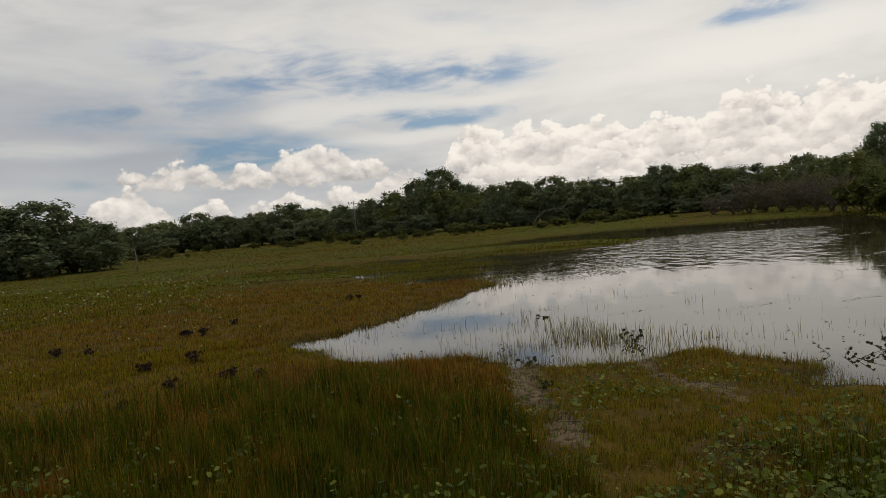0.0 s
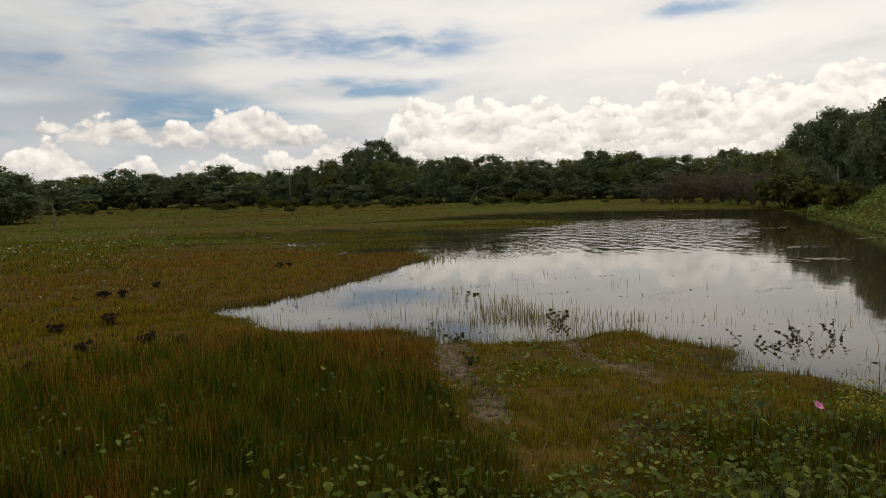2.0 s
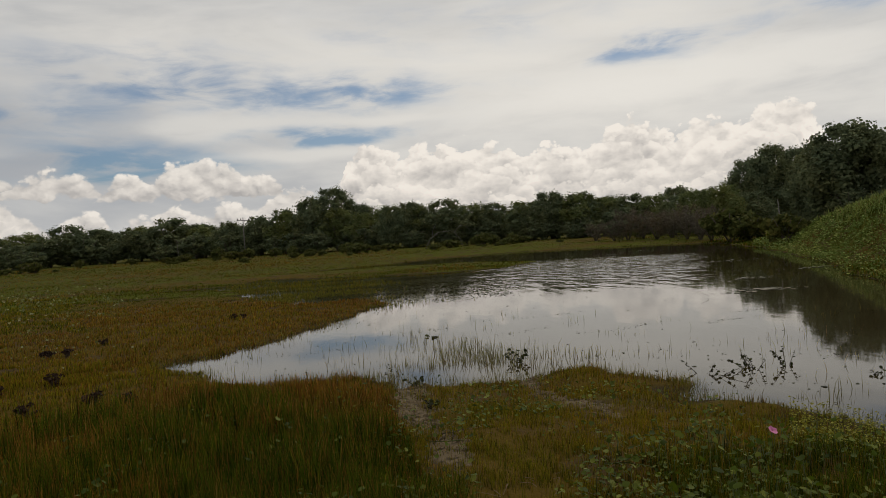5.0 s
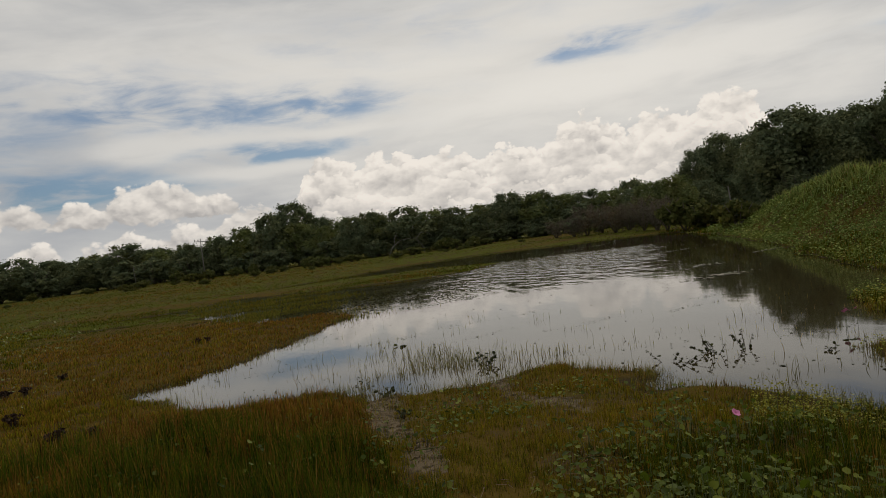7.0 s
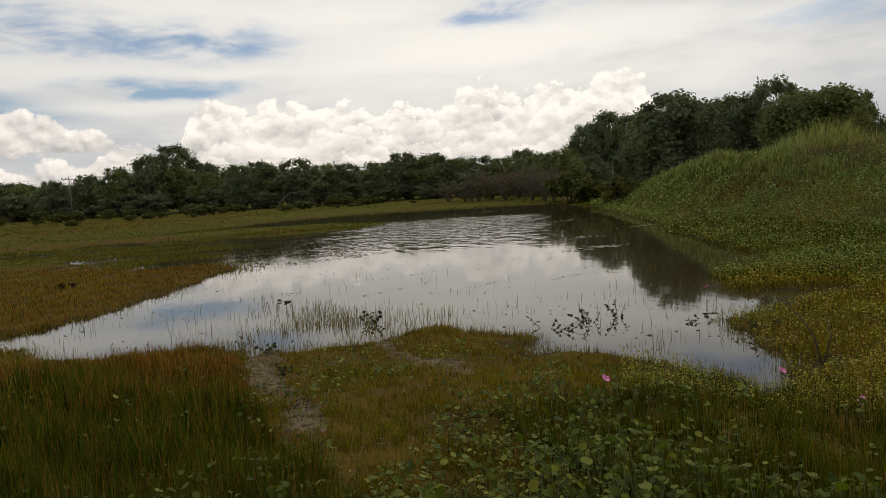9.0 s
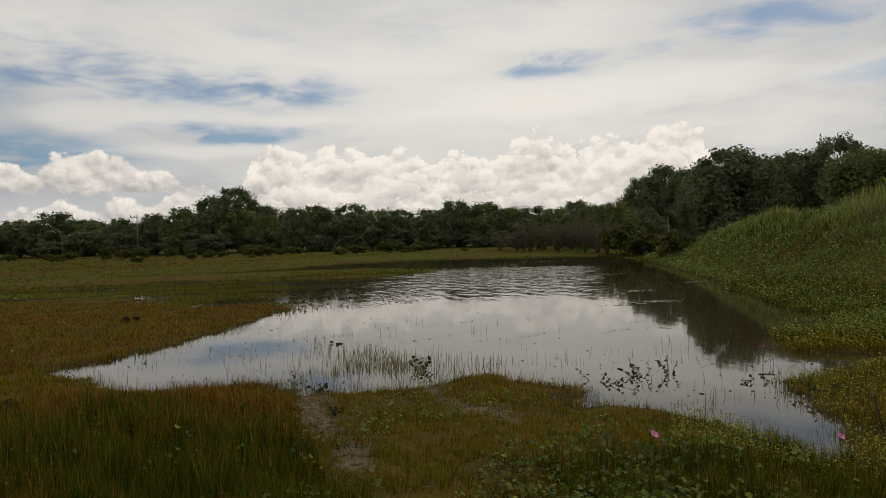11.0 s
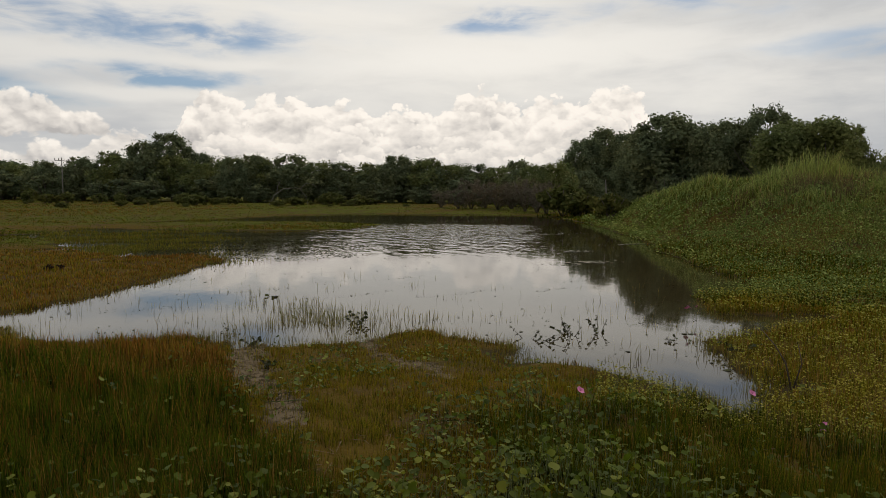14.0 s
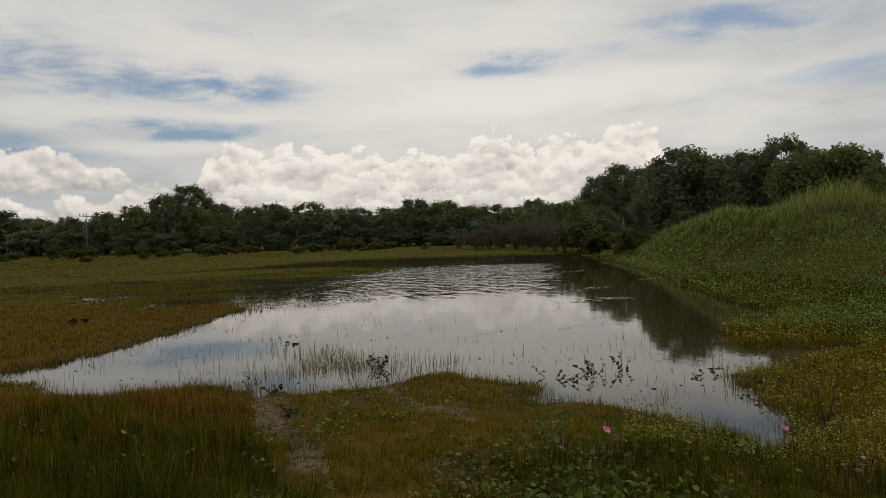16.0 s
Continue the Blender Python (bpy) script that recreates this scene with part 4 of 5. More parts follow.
def cover_mound():
    n = 230000
    x, y, r = scatter(n, 11, 52, 34, 66)
    mo, d, z = mound_height(x, y), shore(x, y), height(x, y)
    vine = wobble(x, y, 0.45, 61) * 0.6 + wobble(x, y, 1.6, 62) * 0.4
    keep = (d > -0.2) & ((mo > 0.05) | (x > 9) & (r > 13.5)) & (mo < 2.0 + 0.9 * vine) & (rng.random(n) < (0.15 + 1.25 * vine) * (0.5 + 0.5 * smooth(mo, 0.1, 0.5)))
    loose_leaves("creeper_leaves", x[keep], y[keep], z[keep] + 0.05 + (0.12 + 0.3 * vine[keep]) * rng.random(keep.sum()), 0.0025 * r[keep] * (0.6 + 0.8 * rng.random(keep.sum())),
                 SLOPE_LEAF, "green creeper leaves matted over the slope of the mound")
    n = 70000
    x, y, r = scatter(n, 12, 62, 33, 66)
    mo, d, z = mound_height(x, y), shore(x, y), height(x, y)
    tuft = wobble(x, y, 0.9, 63)
    keep = (mo > 1.0) & (d > 1.5) & (rng.random(n) < smooth(mo, 0.9, 2.2) * (0.3 + tuft) * (0.55 + 0.9 * wobble(x, y, 0.35, 92)))
    h = (0.2 + 0.5 * tuft + 0.95 * np.exp(-((x - 22.9) / 1.5) ** 2 - ((y - 18.4) / 1.5) ** 2)) * (0.6 + 0.6 * rng.random(n))
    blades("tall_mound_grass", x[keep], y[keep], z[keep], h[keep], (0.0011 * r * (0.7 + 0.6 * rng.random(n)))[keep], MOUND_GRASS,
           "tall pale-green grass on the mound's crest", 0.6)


def withered_patch():
    """Brown withered stalks on a bare spot of the mound's slope."""
    n = 5200
    x, y = rng.normal(21.3, 1.1, n), rng.normal(17.2, 1.7, n)
    tuft = wobble(x, y, 1.4, 91)
    keep = rng.random(n) < smooth(tuft, 0.35, 0.7)
    x, y = x[keep], y[keep]
    k = len(x)
    blades("withered_stalks", x, y, height(x, y), 0.25 + 0.4 * rng.random(k), 0.012 + 0.012 * rng.random(k), WITHERED, "brown withered stalks on the mound's slope", 0.8)


def cover_mat():
    """Low creeping plants on the wet flat between the spit and the mound."""
    n = 52000
    x, y, r = scatter(n, 6, 22, 36, 66)
    d, z, mo = shore(x, y), height(x, y), mound_height(x, y)
    keep = (d > -0.08) & (mo < 0.4) & (rng.random(n) < 1.2 - smooth(r, 15, 20)) & (rng.random(n) < 0.25 + 0.9 * wobble(x, y, 1.4, 64))
    z = np.maximum(z, 0.0)
    loose_leaves("marsh_creeper", x[keep], y[keep], z[keep] + 0.02 + 0.14 * rng.random(keep.sum()), 0.003 * r[keep] * (0.6 + 0.8 * rng.random(keep.sum())), MAT_LEAF,
                 "olive-green creeping water plants on the wet flat")


def speckle_west():
    """Pale leaves scattered over the dark green growth of the western marsh."""
    n = 9000
    x, y, r = scatter(n, 11, 44, -50, -10)
    d, z = shore(x, y), height(x, y)
    w = wobble(x, y, 0.5, 65) * 0.5 + wobble(x, y, 2.0, 66) * 0.5
    keep = (d > 0.8) & (rng.random(n) < smooth(w, 0.45, 0.7)) & (rng.random(n) < 0.25 + 0.75 * (r > 22)) & (np.degrees(np.arctan2(x, y)) < -15 - 10 * (w - 0.5))
    loose_leaves("marsh_herb_leaves", x[keep], y[keep], z[keep] + 0.08 + 0.25 * rng.random(keep.sum()), 0.003 * r[keep] * (0.6 + 0.9 * rng.random(keep.sum())) + 0.01, MARSH_HERB,
                 "small pale-green herb leaves among the western marsh grass", 0.7)


def wet_sprigs():
    """Dark leafy sprigs standing in the water along the reddish shore."""
    n = 9000
    x, y, r = scatter(n, 9, 26, -18, 8)
    d = shore(x, y)
    clump = wobble(x, y, 1.1, 85) * 0.5 + wobble(x, y, 3.2, 86) * 0.5
    keep = (d < 0.05) & (d > -0.5) & (rng.random(n) < smooth(clump, 0.56, 0.7))
    k = keep.sum()
    loose_leaves("shore_sprigs", x[keep], y[keep], 0.01 + 0.16 * rng.random(k) ** 1.5, 0.02 + 0.03 * rng.random(k), SPRIG, "dark leafy sprigs standing in water along the shore", 0.9)


def turf_leaves():
    """Small round green leaves of the creeper low in the turf nearby, in patches."""
    n = 30000
    x, y, r = scatter(n, 2.3, 8.5, -50, 66)
    d, z = shore(x, y), height(x, y)
    w = wobble(x, y, 0.9, 67) * 0.5 + wobble(x, y, 3.0, 68) * 0.5
    right = smooth(x, 0.6, 2.0)
    lush = smooth(w + 0.06 + 0.08 * right + 0.05 * (5.2 - r) * (1 - 0.6 * right), 0.5, 0.76)
    keep = (d > 0.4) & (rng.random(n) < lush) & (rng.random(n) > 0.9 * mud(x, y))
    x, y, z, right = x[keep], y[keep], z[keep], right[keep]
    k = len(x)
    nor = np.stack([rng.normal(size=k) * 0.5, rng.normal(size=k) * 0.5, np.ones(k)], -1)
    nor /= np.linalg.norm(nor, axis=1)[:, None]
    t = np.cross(nor, rng.normal(size=(k, 3)))
    t /= np.linalg.norm(t, axis=1)[:, None]
    b = np.cross(nor, t)
    p = np.stack([x, y, z + 0.04 + (0.12 + 0.12 * (1 - right)) * rng.random(k)], -1)
    s = (0.009 + 0.02 * rng.random(k) ** 1.8)[:, None]
    ring = [p + s * (math.cos(q) * t + math.sin(q) * b + abs(math.sin(q)) * 0.25 * nor) for q in np.arange(6) * math.pi / 3]
    i = np.arange(k)[:, None] * 6
    me = mesh_from("turf_leaves", np.stack(ring, 1), np.concatenate([i + np.array([[0, 1, 2, 3]]), i + np.array([[0, 3, 4, 5]])]), VINE)
    tagged(new("turf_leaves", me), "small green creeper leaves low in the turf", "creeper", kind="stuff")


WITHERED = blade_material("withered_stalks", (0.06, 0.045, 0.025), (0.12, 0.09, 0.05), (0.17, 0.13, 0.07), (0.2, 0.15, 0.08))
MARSH_HERB = leaf_material("marsh_herb_leaves", (0.1, 0.13, 0.05), (0.2, 0.23, 0.1), (0.4, 0.4, 0.22))
SPRIG = leaf_material("shore_sprig_leaves", (0.015, 0.018, 0.006), (0.035, 0.04, 0.012), (0.08, 0.08, 0.025))
wet_sprigs()
cover_mound()
withered_patch()
cover_mat()
speckle_west()
turf_leaves()


# ---- reeds and marsh growth standing in the water ----
def reeds():
    n = 105000
    x, y, r = scatter(n, 6.5, 24, -12, 48)
    d = shore(x, y)
    az = np.degrees(np.arctan2(x, y))
    clump = wobble(x, y, 1.6, 71) * 0.55 + wobble(x, y, 0.6, 72) * 0.45
    belt = 0.95 * np.exp(-((-d - 0.7) / 0.9) ** 2) + 0.7 * np.exp(-((-d - 3.0) / 2.4) ** 2) * smooth(17.5 + 4 * (clump - 0.5) - r, 0, 5)
    thick = 1.1 * np.exp(-((az - 14) / 8) ** 2) + 0.05 + 0.14 * smooth(az, 4, 14) * (1 - 0.8 * smooth(az, 23, 31))
    keep = (d < -0.02) & (y > 6.2) & (rng.random(n) < belt * thick * (smooth(clump, 0.42, 0.7) * 0.85 + 0.3 * np.exp(-((x - 2.9) / 0.8) ** 2 - ((y - 10.5) / 0.9) ** 2)))
    h = (0.04 + 0.21 * rng.random(n) ** 1.8 + 0.06 * np.exp(-((x - 2.9) / 0.8) ** 2 - ((y - 10.5) / 0.9) ** 2))
    s = keep
    blades("reeds", x[s], y[s], np.full(s.sum(), -0.02), h[s], 0.005 + 0.004 * rng.random(s.sum()), REED, "thin yellow-green reeds standing in shallow water", 0.42, "reeds")
    # fringe of fine grass along the water's edge
    n = 90000
    x, y, r = scatter(n, 4.6, 26, -16, 52)
    d = shore(x, y)
    keep = (d < 0.15) & (d > -0.8) & (rng.random(n) < smooth(wobble(x, y, 1.8, 73) - 0.35 * smooth(-d, 0, 0.8), 0.2, 0.6))
    h = (0.05 + 0.2 * rng.random(n) ** 1.5) * smooth(d, -0.9, 0.1)
    blades("shore_grass", x[keep], y[keep], np.maximum(height(x[keep], y[keep]), -0.03), h[keep], 0.0025 + 0.0003 * r[keep], REED,
           "fine pale grass along the water's edge", 0.5)
    # low tussocks that break up the dark water in the west
    n = 120000
    x, y, r = scatter(n, 20, 60, -20, 22)
    d = shore(x, y)
    clump = wobble(x * 0.45, y * 1.3, 0.55, 74) * 0.6 + wobble(x * 0.6, y * 1.4, 1.4, 75) * 0.4
    west = smooth(3.0 - x + 0.1 * (y - 24), 0, 3.5)
    tongue = np.exp(-((y - 38) / 9) ** 2) * smooth(12 - x, 0, 3)
    keep = (d < 0.1) & (rng.random(n) < np.clip(west + 0.5 * tongue * (d > -3), 0, 1) * smooth(clump + 0.12 * smooth(-x, 0, 5), 0.52, 0.66))
    h = (0.06 + 0.12 * rng.random(n))
    blades("marsh_tussocks", x[keep], y[keep], np.full(keep.sum(), -0.02), h[keep], (0.0009 * r)[keep], TUSSOCK, "low green tussocks standing in dark water", 0.5)


reeds()


# ---- single plants ----
def heart_leaf(size, fold, seed):
    """A rounded heart-shaped leaf, folded along its midrib, stalk end at the origin."""
    rs = np.random.default_rng(seed)
    bm = bmesh.new()
    outline = [(0.0, 0.0), (0.32, -0.14), (0.52, 0.12), (0.54, 0.42), (0.38, 0.74), (0.0, 0.96)]
    rib = [bm.verts.new((0, t, 0.05 * math.sin(3.1 * t))) for t in (0.0, 0.3, 0.6)]
    tip = bm.verts.new((0, 0.96, -0.06))
    spine = rib + [tip]
    for side in (-1, 1):
        edge = [bm.verts.new((side * px, py, fold * px + 0.04 * rs.normal())) for px, py in outline[1:5]]
        rows = [(spine[0], edge[0], edge[1], spine[1]), (spine[1], edge[1], edge[2], spine[2]), (spine[2], edge[2], edge[3], tip)]
        for f in rows:
            bm.faces.new(f if side < 0 else tuple(reversed(f)))
    for f in bm.faces:
        f.smooth = True
    bmesh.ops.scale(bm, vec=(size, size, size), verts=bm.verts)
    me = bpy.data.meshes.new("leaf")
    bm.to_mesh(me)
    bm.free()
    me.materials.append(GLORY)
    return me


LEAVES = [heart_leaf(0.075, 0.35, 1), heart_leaf(0.065, -0.15, 2), heart_leaf(0.082, 0.2, 3), heart_leaf(0.055, 0.5, 4)]


def stalk_mesh():
    """A slightly bent leaf stalk, one metre long, hanging down from the origin."""
    bm = bmesh.new()
    tube(bm, [(0, 0, 0), (0.02, 0.01, -0.5), (0, 0, -1)], [0.002, 0.0025, 0.003], 4)
    me = bpy.data.meshes.new("stalk")
    bm.to_mesh(me)
    bm.free()
    me.materials.append(STALK)
    return me


STALK = bark_material("green_stalk", (0.05, 0.07, 0.02), (0.1, 0.11, 0.035))
STEM = stalk_mesh()


def glory_plant(x, y, reach, count, seed):
    """A creeping morning glory: a runner on the ground and leaves held up on stalks."""
    rs = np.random.default_rng(seed)
    g = z_at(x, y)
    root = tagged(new("morning_glory"), "creeping morning glory with round green leaves in the grass", "plant", "creepers by the pond")
    root.matrix_basis = pose(x, y, g)
    bm = bmesh.new()
    a = rs.random() * 6.28
    run = [Vector((0, 0, 0.02))]
    for i in range(4):
        a += rs.normal() * 0.5
        run.append(run[-1] + Vector((math.cos(a), math.sin(a), 0)) * reach * 0.3)
    for p in run[1:]:
        p.z = z_at(x + p.x, y + p.y) - g + 0.03
    tube(bm, run, [0.005] * 5, 5)
    part("runner", bm, STALK, root, "thin green runner")
    for k in range(count):
        t = rs.random() * 3.99
        i = int(t)
        base = run[i].lerp(run[i + 1], t - i)
        ang = rs.random() * 6.28
        tall = 0.07 + 0.2 * rs.random()
        tip = base + Vector((rs.normal() * 0.03, rs.normal() * 0.03, tall))
        stalk = part("stalk", STEM, STALK, root)
        stalk.matrix_basis = Matrix.LocRotScale(tip, Euler((rs.normal() * 0.1, rs.normal() * 0.1, ang)), (1, 1, tall + 0.03))
        leaf = part("leaf", LEAVES[int(rs.integers(0, 4))], GLORY, root)
        s = 0.28 + 0.48 * rs.random() ** 1.5
        leaf.matrix_basis = Matrix.LocRotScale(tip, Euler((rs.normal() * 0.5 + 0.3, rs.normal() * 0.5, ang)), (s, s, s))
    return root


def plant_glories():
    rs = np.random.default_rng(77)
    made = 0
    while made < 215:
        r = 2.8 + 3.4 * rs.random() ** 1.5
        a = -44 + 104 * rs.random()
        weight = 0.36 + 0.75 * (a < -8) * (r < 5.2) + 0.15 * (a > 5) + 0.55 * (a > 28) - 0.1 * (r - 3) + 0.25 * (r < 3.8)
        x, y = r * math.sin(radians(a)), r * math.cos(radians(a))
        d = float(shore(np.array([x]), np.array([y]))[0])
        w = float(wobble(np.array([x]), np.array([y]), 0.9, 67)[0])
        m = float(mud(np.array([x]), np.array([y]))[0])
        if d < 0.5 or m > 0.3 or rs.random() > weight * (3.2 * w - 1.25 + 0.2 * (r < 3.6)):
            continue
        glory_plant(x, y, 0.25 + 0.3 * rs.random(), int(rs.integers(5, 12)), 1000 + made)
        made += 1


def petal_material():
    m, n, b = material("pink_petal", 0.5, 0.2)
    uv = n.add("ShaderNodeTexCoord").outputs["Object"]
    b.inputs["Base Color"].default_value = (0.75, 0.22, 0.48, 1)
    f = n.noise(uv, 60.0, 2.0)
    n.put(b.inputs["Base Color"], n.mix(f, (0.5, 0.11, 0.28), (0.66, 0.25, 0.42)))
    return m


DRY = bark_material("dry_twig", (0.035, 0.026, 0.02), (0.11, 0.085, 0.06))
PINK = petal_material()
PAD = leaf_material("floating_leaf", (0.018, 0.022, 0.008), (0.035, 0.042, 0.014), (0.06, 0.07, 0.022), 0.5, 0.2, island=False)
WEED = leaf_material("dark_weed", (0.02, 0.014, 0.012), (0.045, 0.03, 0.024), (0.09, 0.07, 0.055))
plant_glories()


def pink_flower(x, y, lift, size, turn):
    """A funnel flower on a stalk: five joined petals with a wavy rim."""
    root = tagged(new("pink_flower"), "open pink funnel-shaped morning glory flower on a thin stalk", "flower", "pink flowers")
    g = max(z_at(x, y), 0.0)
    root.matrix_basis = pose(x, y, g, 0, 0, turn)
    bm = bmesh.new()
    tube(bm, [(0, 0, -0.02), (0.01, 0, lift * 0.5), (0, 0, lift)], [0.003, 0.003, 0.0025], 5)
    part("stalk", bm, STALK, root, "thin green stalk")
    bm = bmesh.new()
    rings = []
    for rr, zz in ((0.08, 0.0), (0.16, 0.35), (0.42, 0.62), (1.0, 0.74)):
        rings.append([bm.verts.new((size * rr * (1 + 0.07 * math.cos(5 * t)) * math.cos(t), size * rr * (1 + 0.07 * math.cos(5 * t)) * math.sin(t),
                                    lift + size * (zz + (0.1 * math.cos(5 * t) if rr == 1.0 else 0)))) for t in np.arange(20) * math.pi / 10])
    for p, q in zip(rings, rings[1:]):
        for k in range(20):
            bm.faces.new((p[k], p[(k + 1) % 20], q[(k + 1) % 20], q[k])).smooth = True
    bmesh.ops.rotate(bm, cent=(0, 0, lift), matrix=Matrix.Rotation(radians(38), 3, "X"), verts=bm.verts)
    part("petals", bm, PINK, root, "pink joined petals")


# x, y, stalk, half width, turn
for f in [(3.25, 4.69, 0.25, 0.045, 20), (7.6, 8.17, 0.28, 0.055, 70), (7.75, 8.35, 0.22, 0.05, 160), (8.05, 8.45, 0.22, 0.04, 200), (5.3, 4.75, 0.12, 0.045, 10),
          (4.7, 3.52, 0.17, 0.045, 60), (4.86, 3.6, 0.14, 0.035, 250), (1.75, 2.95, 0.12, 0.035, 130)]:
    pink_flower(f[0], f[1], f[2], f[3] * 0.8, f[4])


def water_plant(x, y, tall, spread, stems, leaves, size, lean, seed, label):
    """A small upright plant in the shallows: several dark stems with round leaves."""
    rs = np.random.default_rng(seed)
    root = tagged(new("water_plant"), label, "plant", "plants in the shallows")
    root.matrix_basis = pose(x, y, max(z_at(x, y), -0.12))
    me = bpy.data.meshes.new("leaf")
    bm = bmesh.new()
    c = bm.verts.new((0, 0, 0.1 * size))
    ring = [bm.verts.new((size * math.cos(t) * (0.85 if k % 4 else 0.7), size * math.sin(t), 0.12 * size * math.cos(2 * t))) for k, t in enumerate(np.arange(8) * math.pi / 4)]
    for k in range(8):
        bm.faces.new((c, ring[k], ring[(k + 1) % 8]))
    bm.to_mesh(me)
    bm.free()
    me.materials.append(PAD)
    for s in range(stems):
        a = rs.random() * 6.28
        sp = spread * (0.3 + 0.7 * rs.random())
        h = tall * (0.55 + 0.45 * rs.random())
        pts = [Vector((math.cos(a) * sp * t * (0.5 + 0.5 * t) + lean * t * h, math.sin(a) * sp * t, h * t)) for t in (0, 0.35, 0.7, 1.0)]
        bm = bmesh.new()
        tube(bm, pts, [0.006, 0.005, 0.004, 0.002], 5)
        stem = part("stem", bm, DRY, root)
        for k in range(leaves):
            t = 0.25 + 0.75 * (k + rs.random()) / leaves
            i = min(int(t * 3), 2)
            p = pts[i].lerp(pts[i + 1], t * 3 - i)
            leaf = part("leaf", me, PAD, stem)
            b = rs.random() * 6.28
            leaf.matrix_basis = Matrix.LocRotScale(p + Vector((math.cos(b), math.sin(b), 0)) * size * 0.9, Euler((rs.normal() * 0.6, rs.normal() * 0.6, b)), (1, 1, 1))


water_plant(5.55, 8.35, 0.42, 0.42, 7, 7, 0.026, 0.0, 1, "leafy dark water plant standing in the shallows")
water_plant(5.95, 8.2, 0.4, 0.3, 4, 8, 0.022, 0.15, 2, "dark twiggy water plant with small leaves")
water_plant(4.75, 8.15, 0.26, 0.55, 5, 9, 0.02, -0.1, 3, "low dark spiky water plant at the grass edge")
water_plant(2.72, 10.2, 0.34, 0.32, 6, 6, 0.035, 0.0, 4, "round-leaved water plant rising from the pond")
water_plant(1.8, 13.7, 0.2, 0.45, 4, 3, 0.045, 0.0, 5, "small round-leaved plant in open water")
water_plant(6.6, 7.35, 0.22, 0.14, 3, 5, 0.03, 0.0, 6, "dark small-leaved plant in calm water")
water_plant(1.0, 9.1, 0.16, 0.25, 4, 5, 0.03, 0.0, 7, "low leafy plant where the mud meets the water")
water_plant(1.0, 7.55, 0.14, 0.2, 4, 5, 0.03, 0.0, 8, "low leafy plant on the drying mud")
water_plant(6.9, 6.4, 0.15, 0.4, 4, 6, 0.035, 0.0, 9, "dark leafy plant at the edge of the spit")


def floating_leaves():
    bm = bmesh.new()
    pts = [bm.verts.new((math.cos(t) * (0.0 if k == 0 else 1), math.sin(t) * (0.85 if k else 0), 0.02 * math.cos(3 * t))) for k, t in enumerate(np.linspace(0.25, 6.05, 13))]
    for k in range(1, 12):
        bm.faces.new((pts[0], pts[k], pts[k + 1]))
    low = bmesh.ops.extrude_face_region(bm, geom=list(bm.faces))
    bmesh.ops.translate(bm, vec=(0, 0, -0.06), verts=[v for v in low["geom"] if isinstance(v, bmesh.types.BMVert)])
    me = bpy.data.meshes.new("floating_leaf")
    bm.to_mesh(me)
    bm.free()
    me.materials.append(PAD)
    rs = np.random.default_rng(5)
    made = 0
    while made < 40:
        if made < 14:
            x, y = rs.uniform(3.2, 7.5), rs.uniform(5.5, 12)
            lim = 1.6
        elif made < 36:
            x, y = rs.uniform(6.0, 10.0), rs.uniform(5.0, 10.5)
            lim = 0.8
        else:
            x, y = rs.uniform(-1, 9), rs.uniform(10, 19)
            lim = 9
        d = float(shore(np.array([x]), np.array([y]))[0])
        if d > -0.1 or d < -lim:
            continue
        ob = tagged(new("floating_leaf", me), "dark round leaf floating on the pond", "leaf", "floating leaves")
        s = 0.016 + 0.036 * rs.random() ** 2
        ob.matrix_basis = Matrix.LocRotScale((x, y, 0.006), Euler((rs.normal() * 0.08, rs.normal() * 0.08, rs.random() * 6.28)), (s, s, s))
        made += 1


floating_leaves()


def weed_raft(x, y, length, depth, count, seed):
    """A thin raft of floating leaves, drifted together."""
    rs = np.random.default_rng(seed)
    n = count
    px = x + rs.normal(size=n) * length * 0.4
    py = y + rs.normal(size=n) * depth * 0.4 + 0.1 * (px - x)
    size = 0.03 + 0.07 * rs.random(n)
    a = rs.random(n) * 6.28
    ring = [(math.cos(t), math.sin(t)) for t in np.arange(6) * math.pi / 3]
    v = np.stack([np.stack([px + size * (c * np.cos(a) - s * np.sin(a)), py + size * 0.8 * (c * np.sin(a) + s * np.cos(a)), 0.008 + 0.01 * rs.random(n)], -1) for c, s in ring], 1)
    i = np.arange(n)[:, None] * 6
    quads = np.concatenate([i + np.array([[0, 1, 2, 3]]), i + np.array([[0, 3, 4, 5]])])
    me = mesh_from("floating_weed", v, quads, RAFT)
    tagged(new("floating_weed", me), "thin raft of pale floating leaves on dark water", "water weed", kind="stuff")


RAFT = leaf_material("raft_leaves", (0.12, 0.12, 0.08), (0.2, 0.2, 0.14), (0.3, 0.3, 0.22), 0.25, 0.05)
for k, r in enumerate([(11.6, 16.8, 1.6, 0.5, 60), (13.4, 20.2, 1.4, 0.5, 30), (17.6, 22.3, 1.8, 0.3, 40), (17.2, 28.9, 3.4, 0.5, 60), (21.9, 46.0, 3.0, 0.6, 40),
                        (18.4, 43.5, 2.5, 0.6, 30), (1.9, 22.2, 1.2, 0.8, 50)]):
    weed_raft(*r, 300 + k)


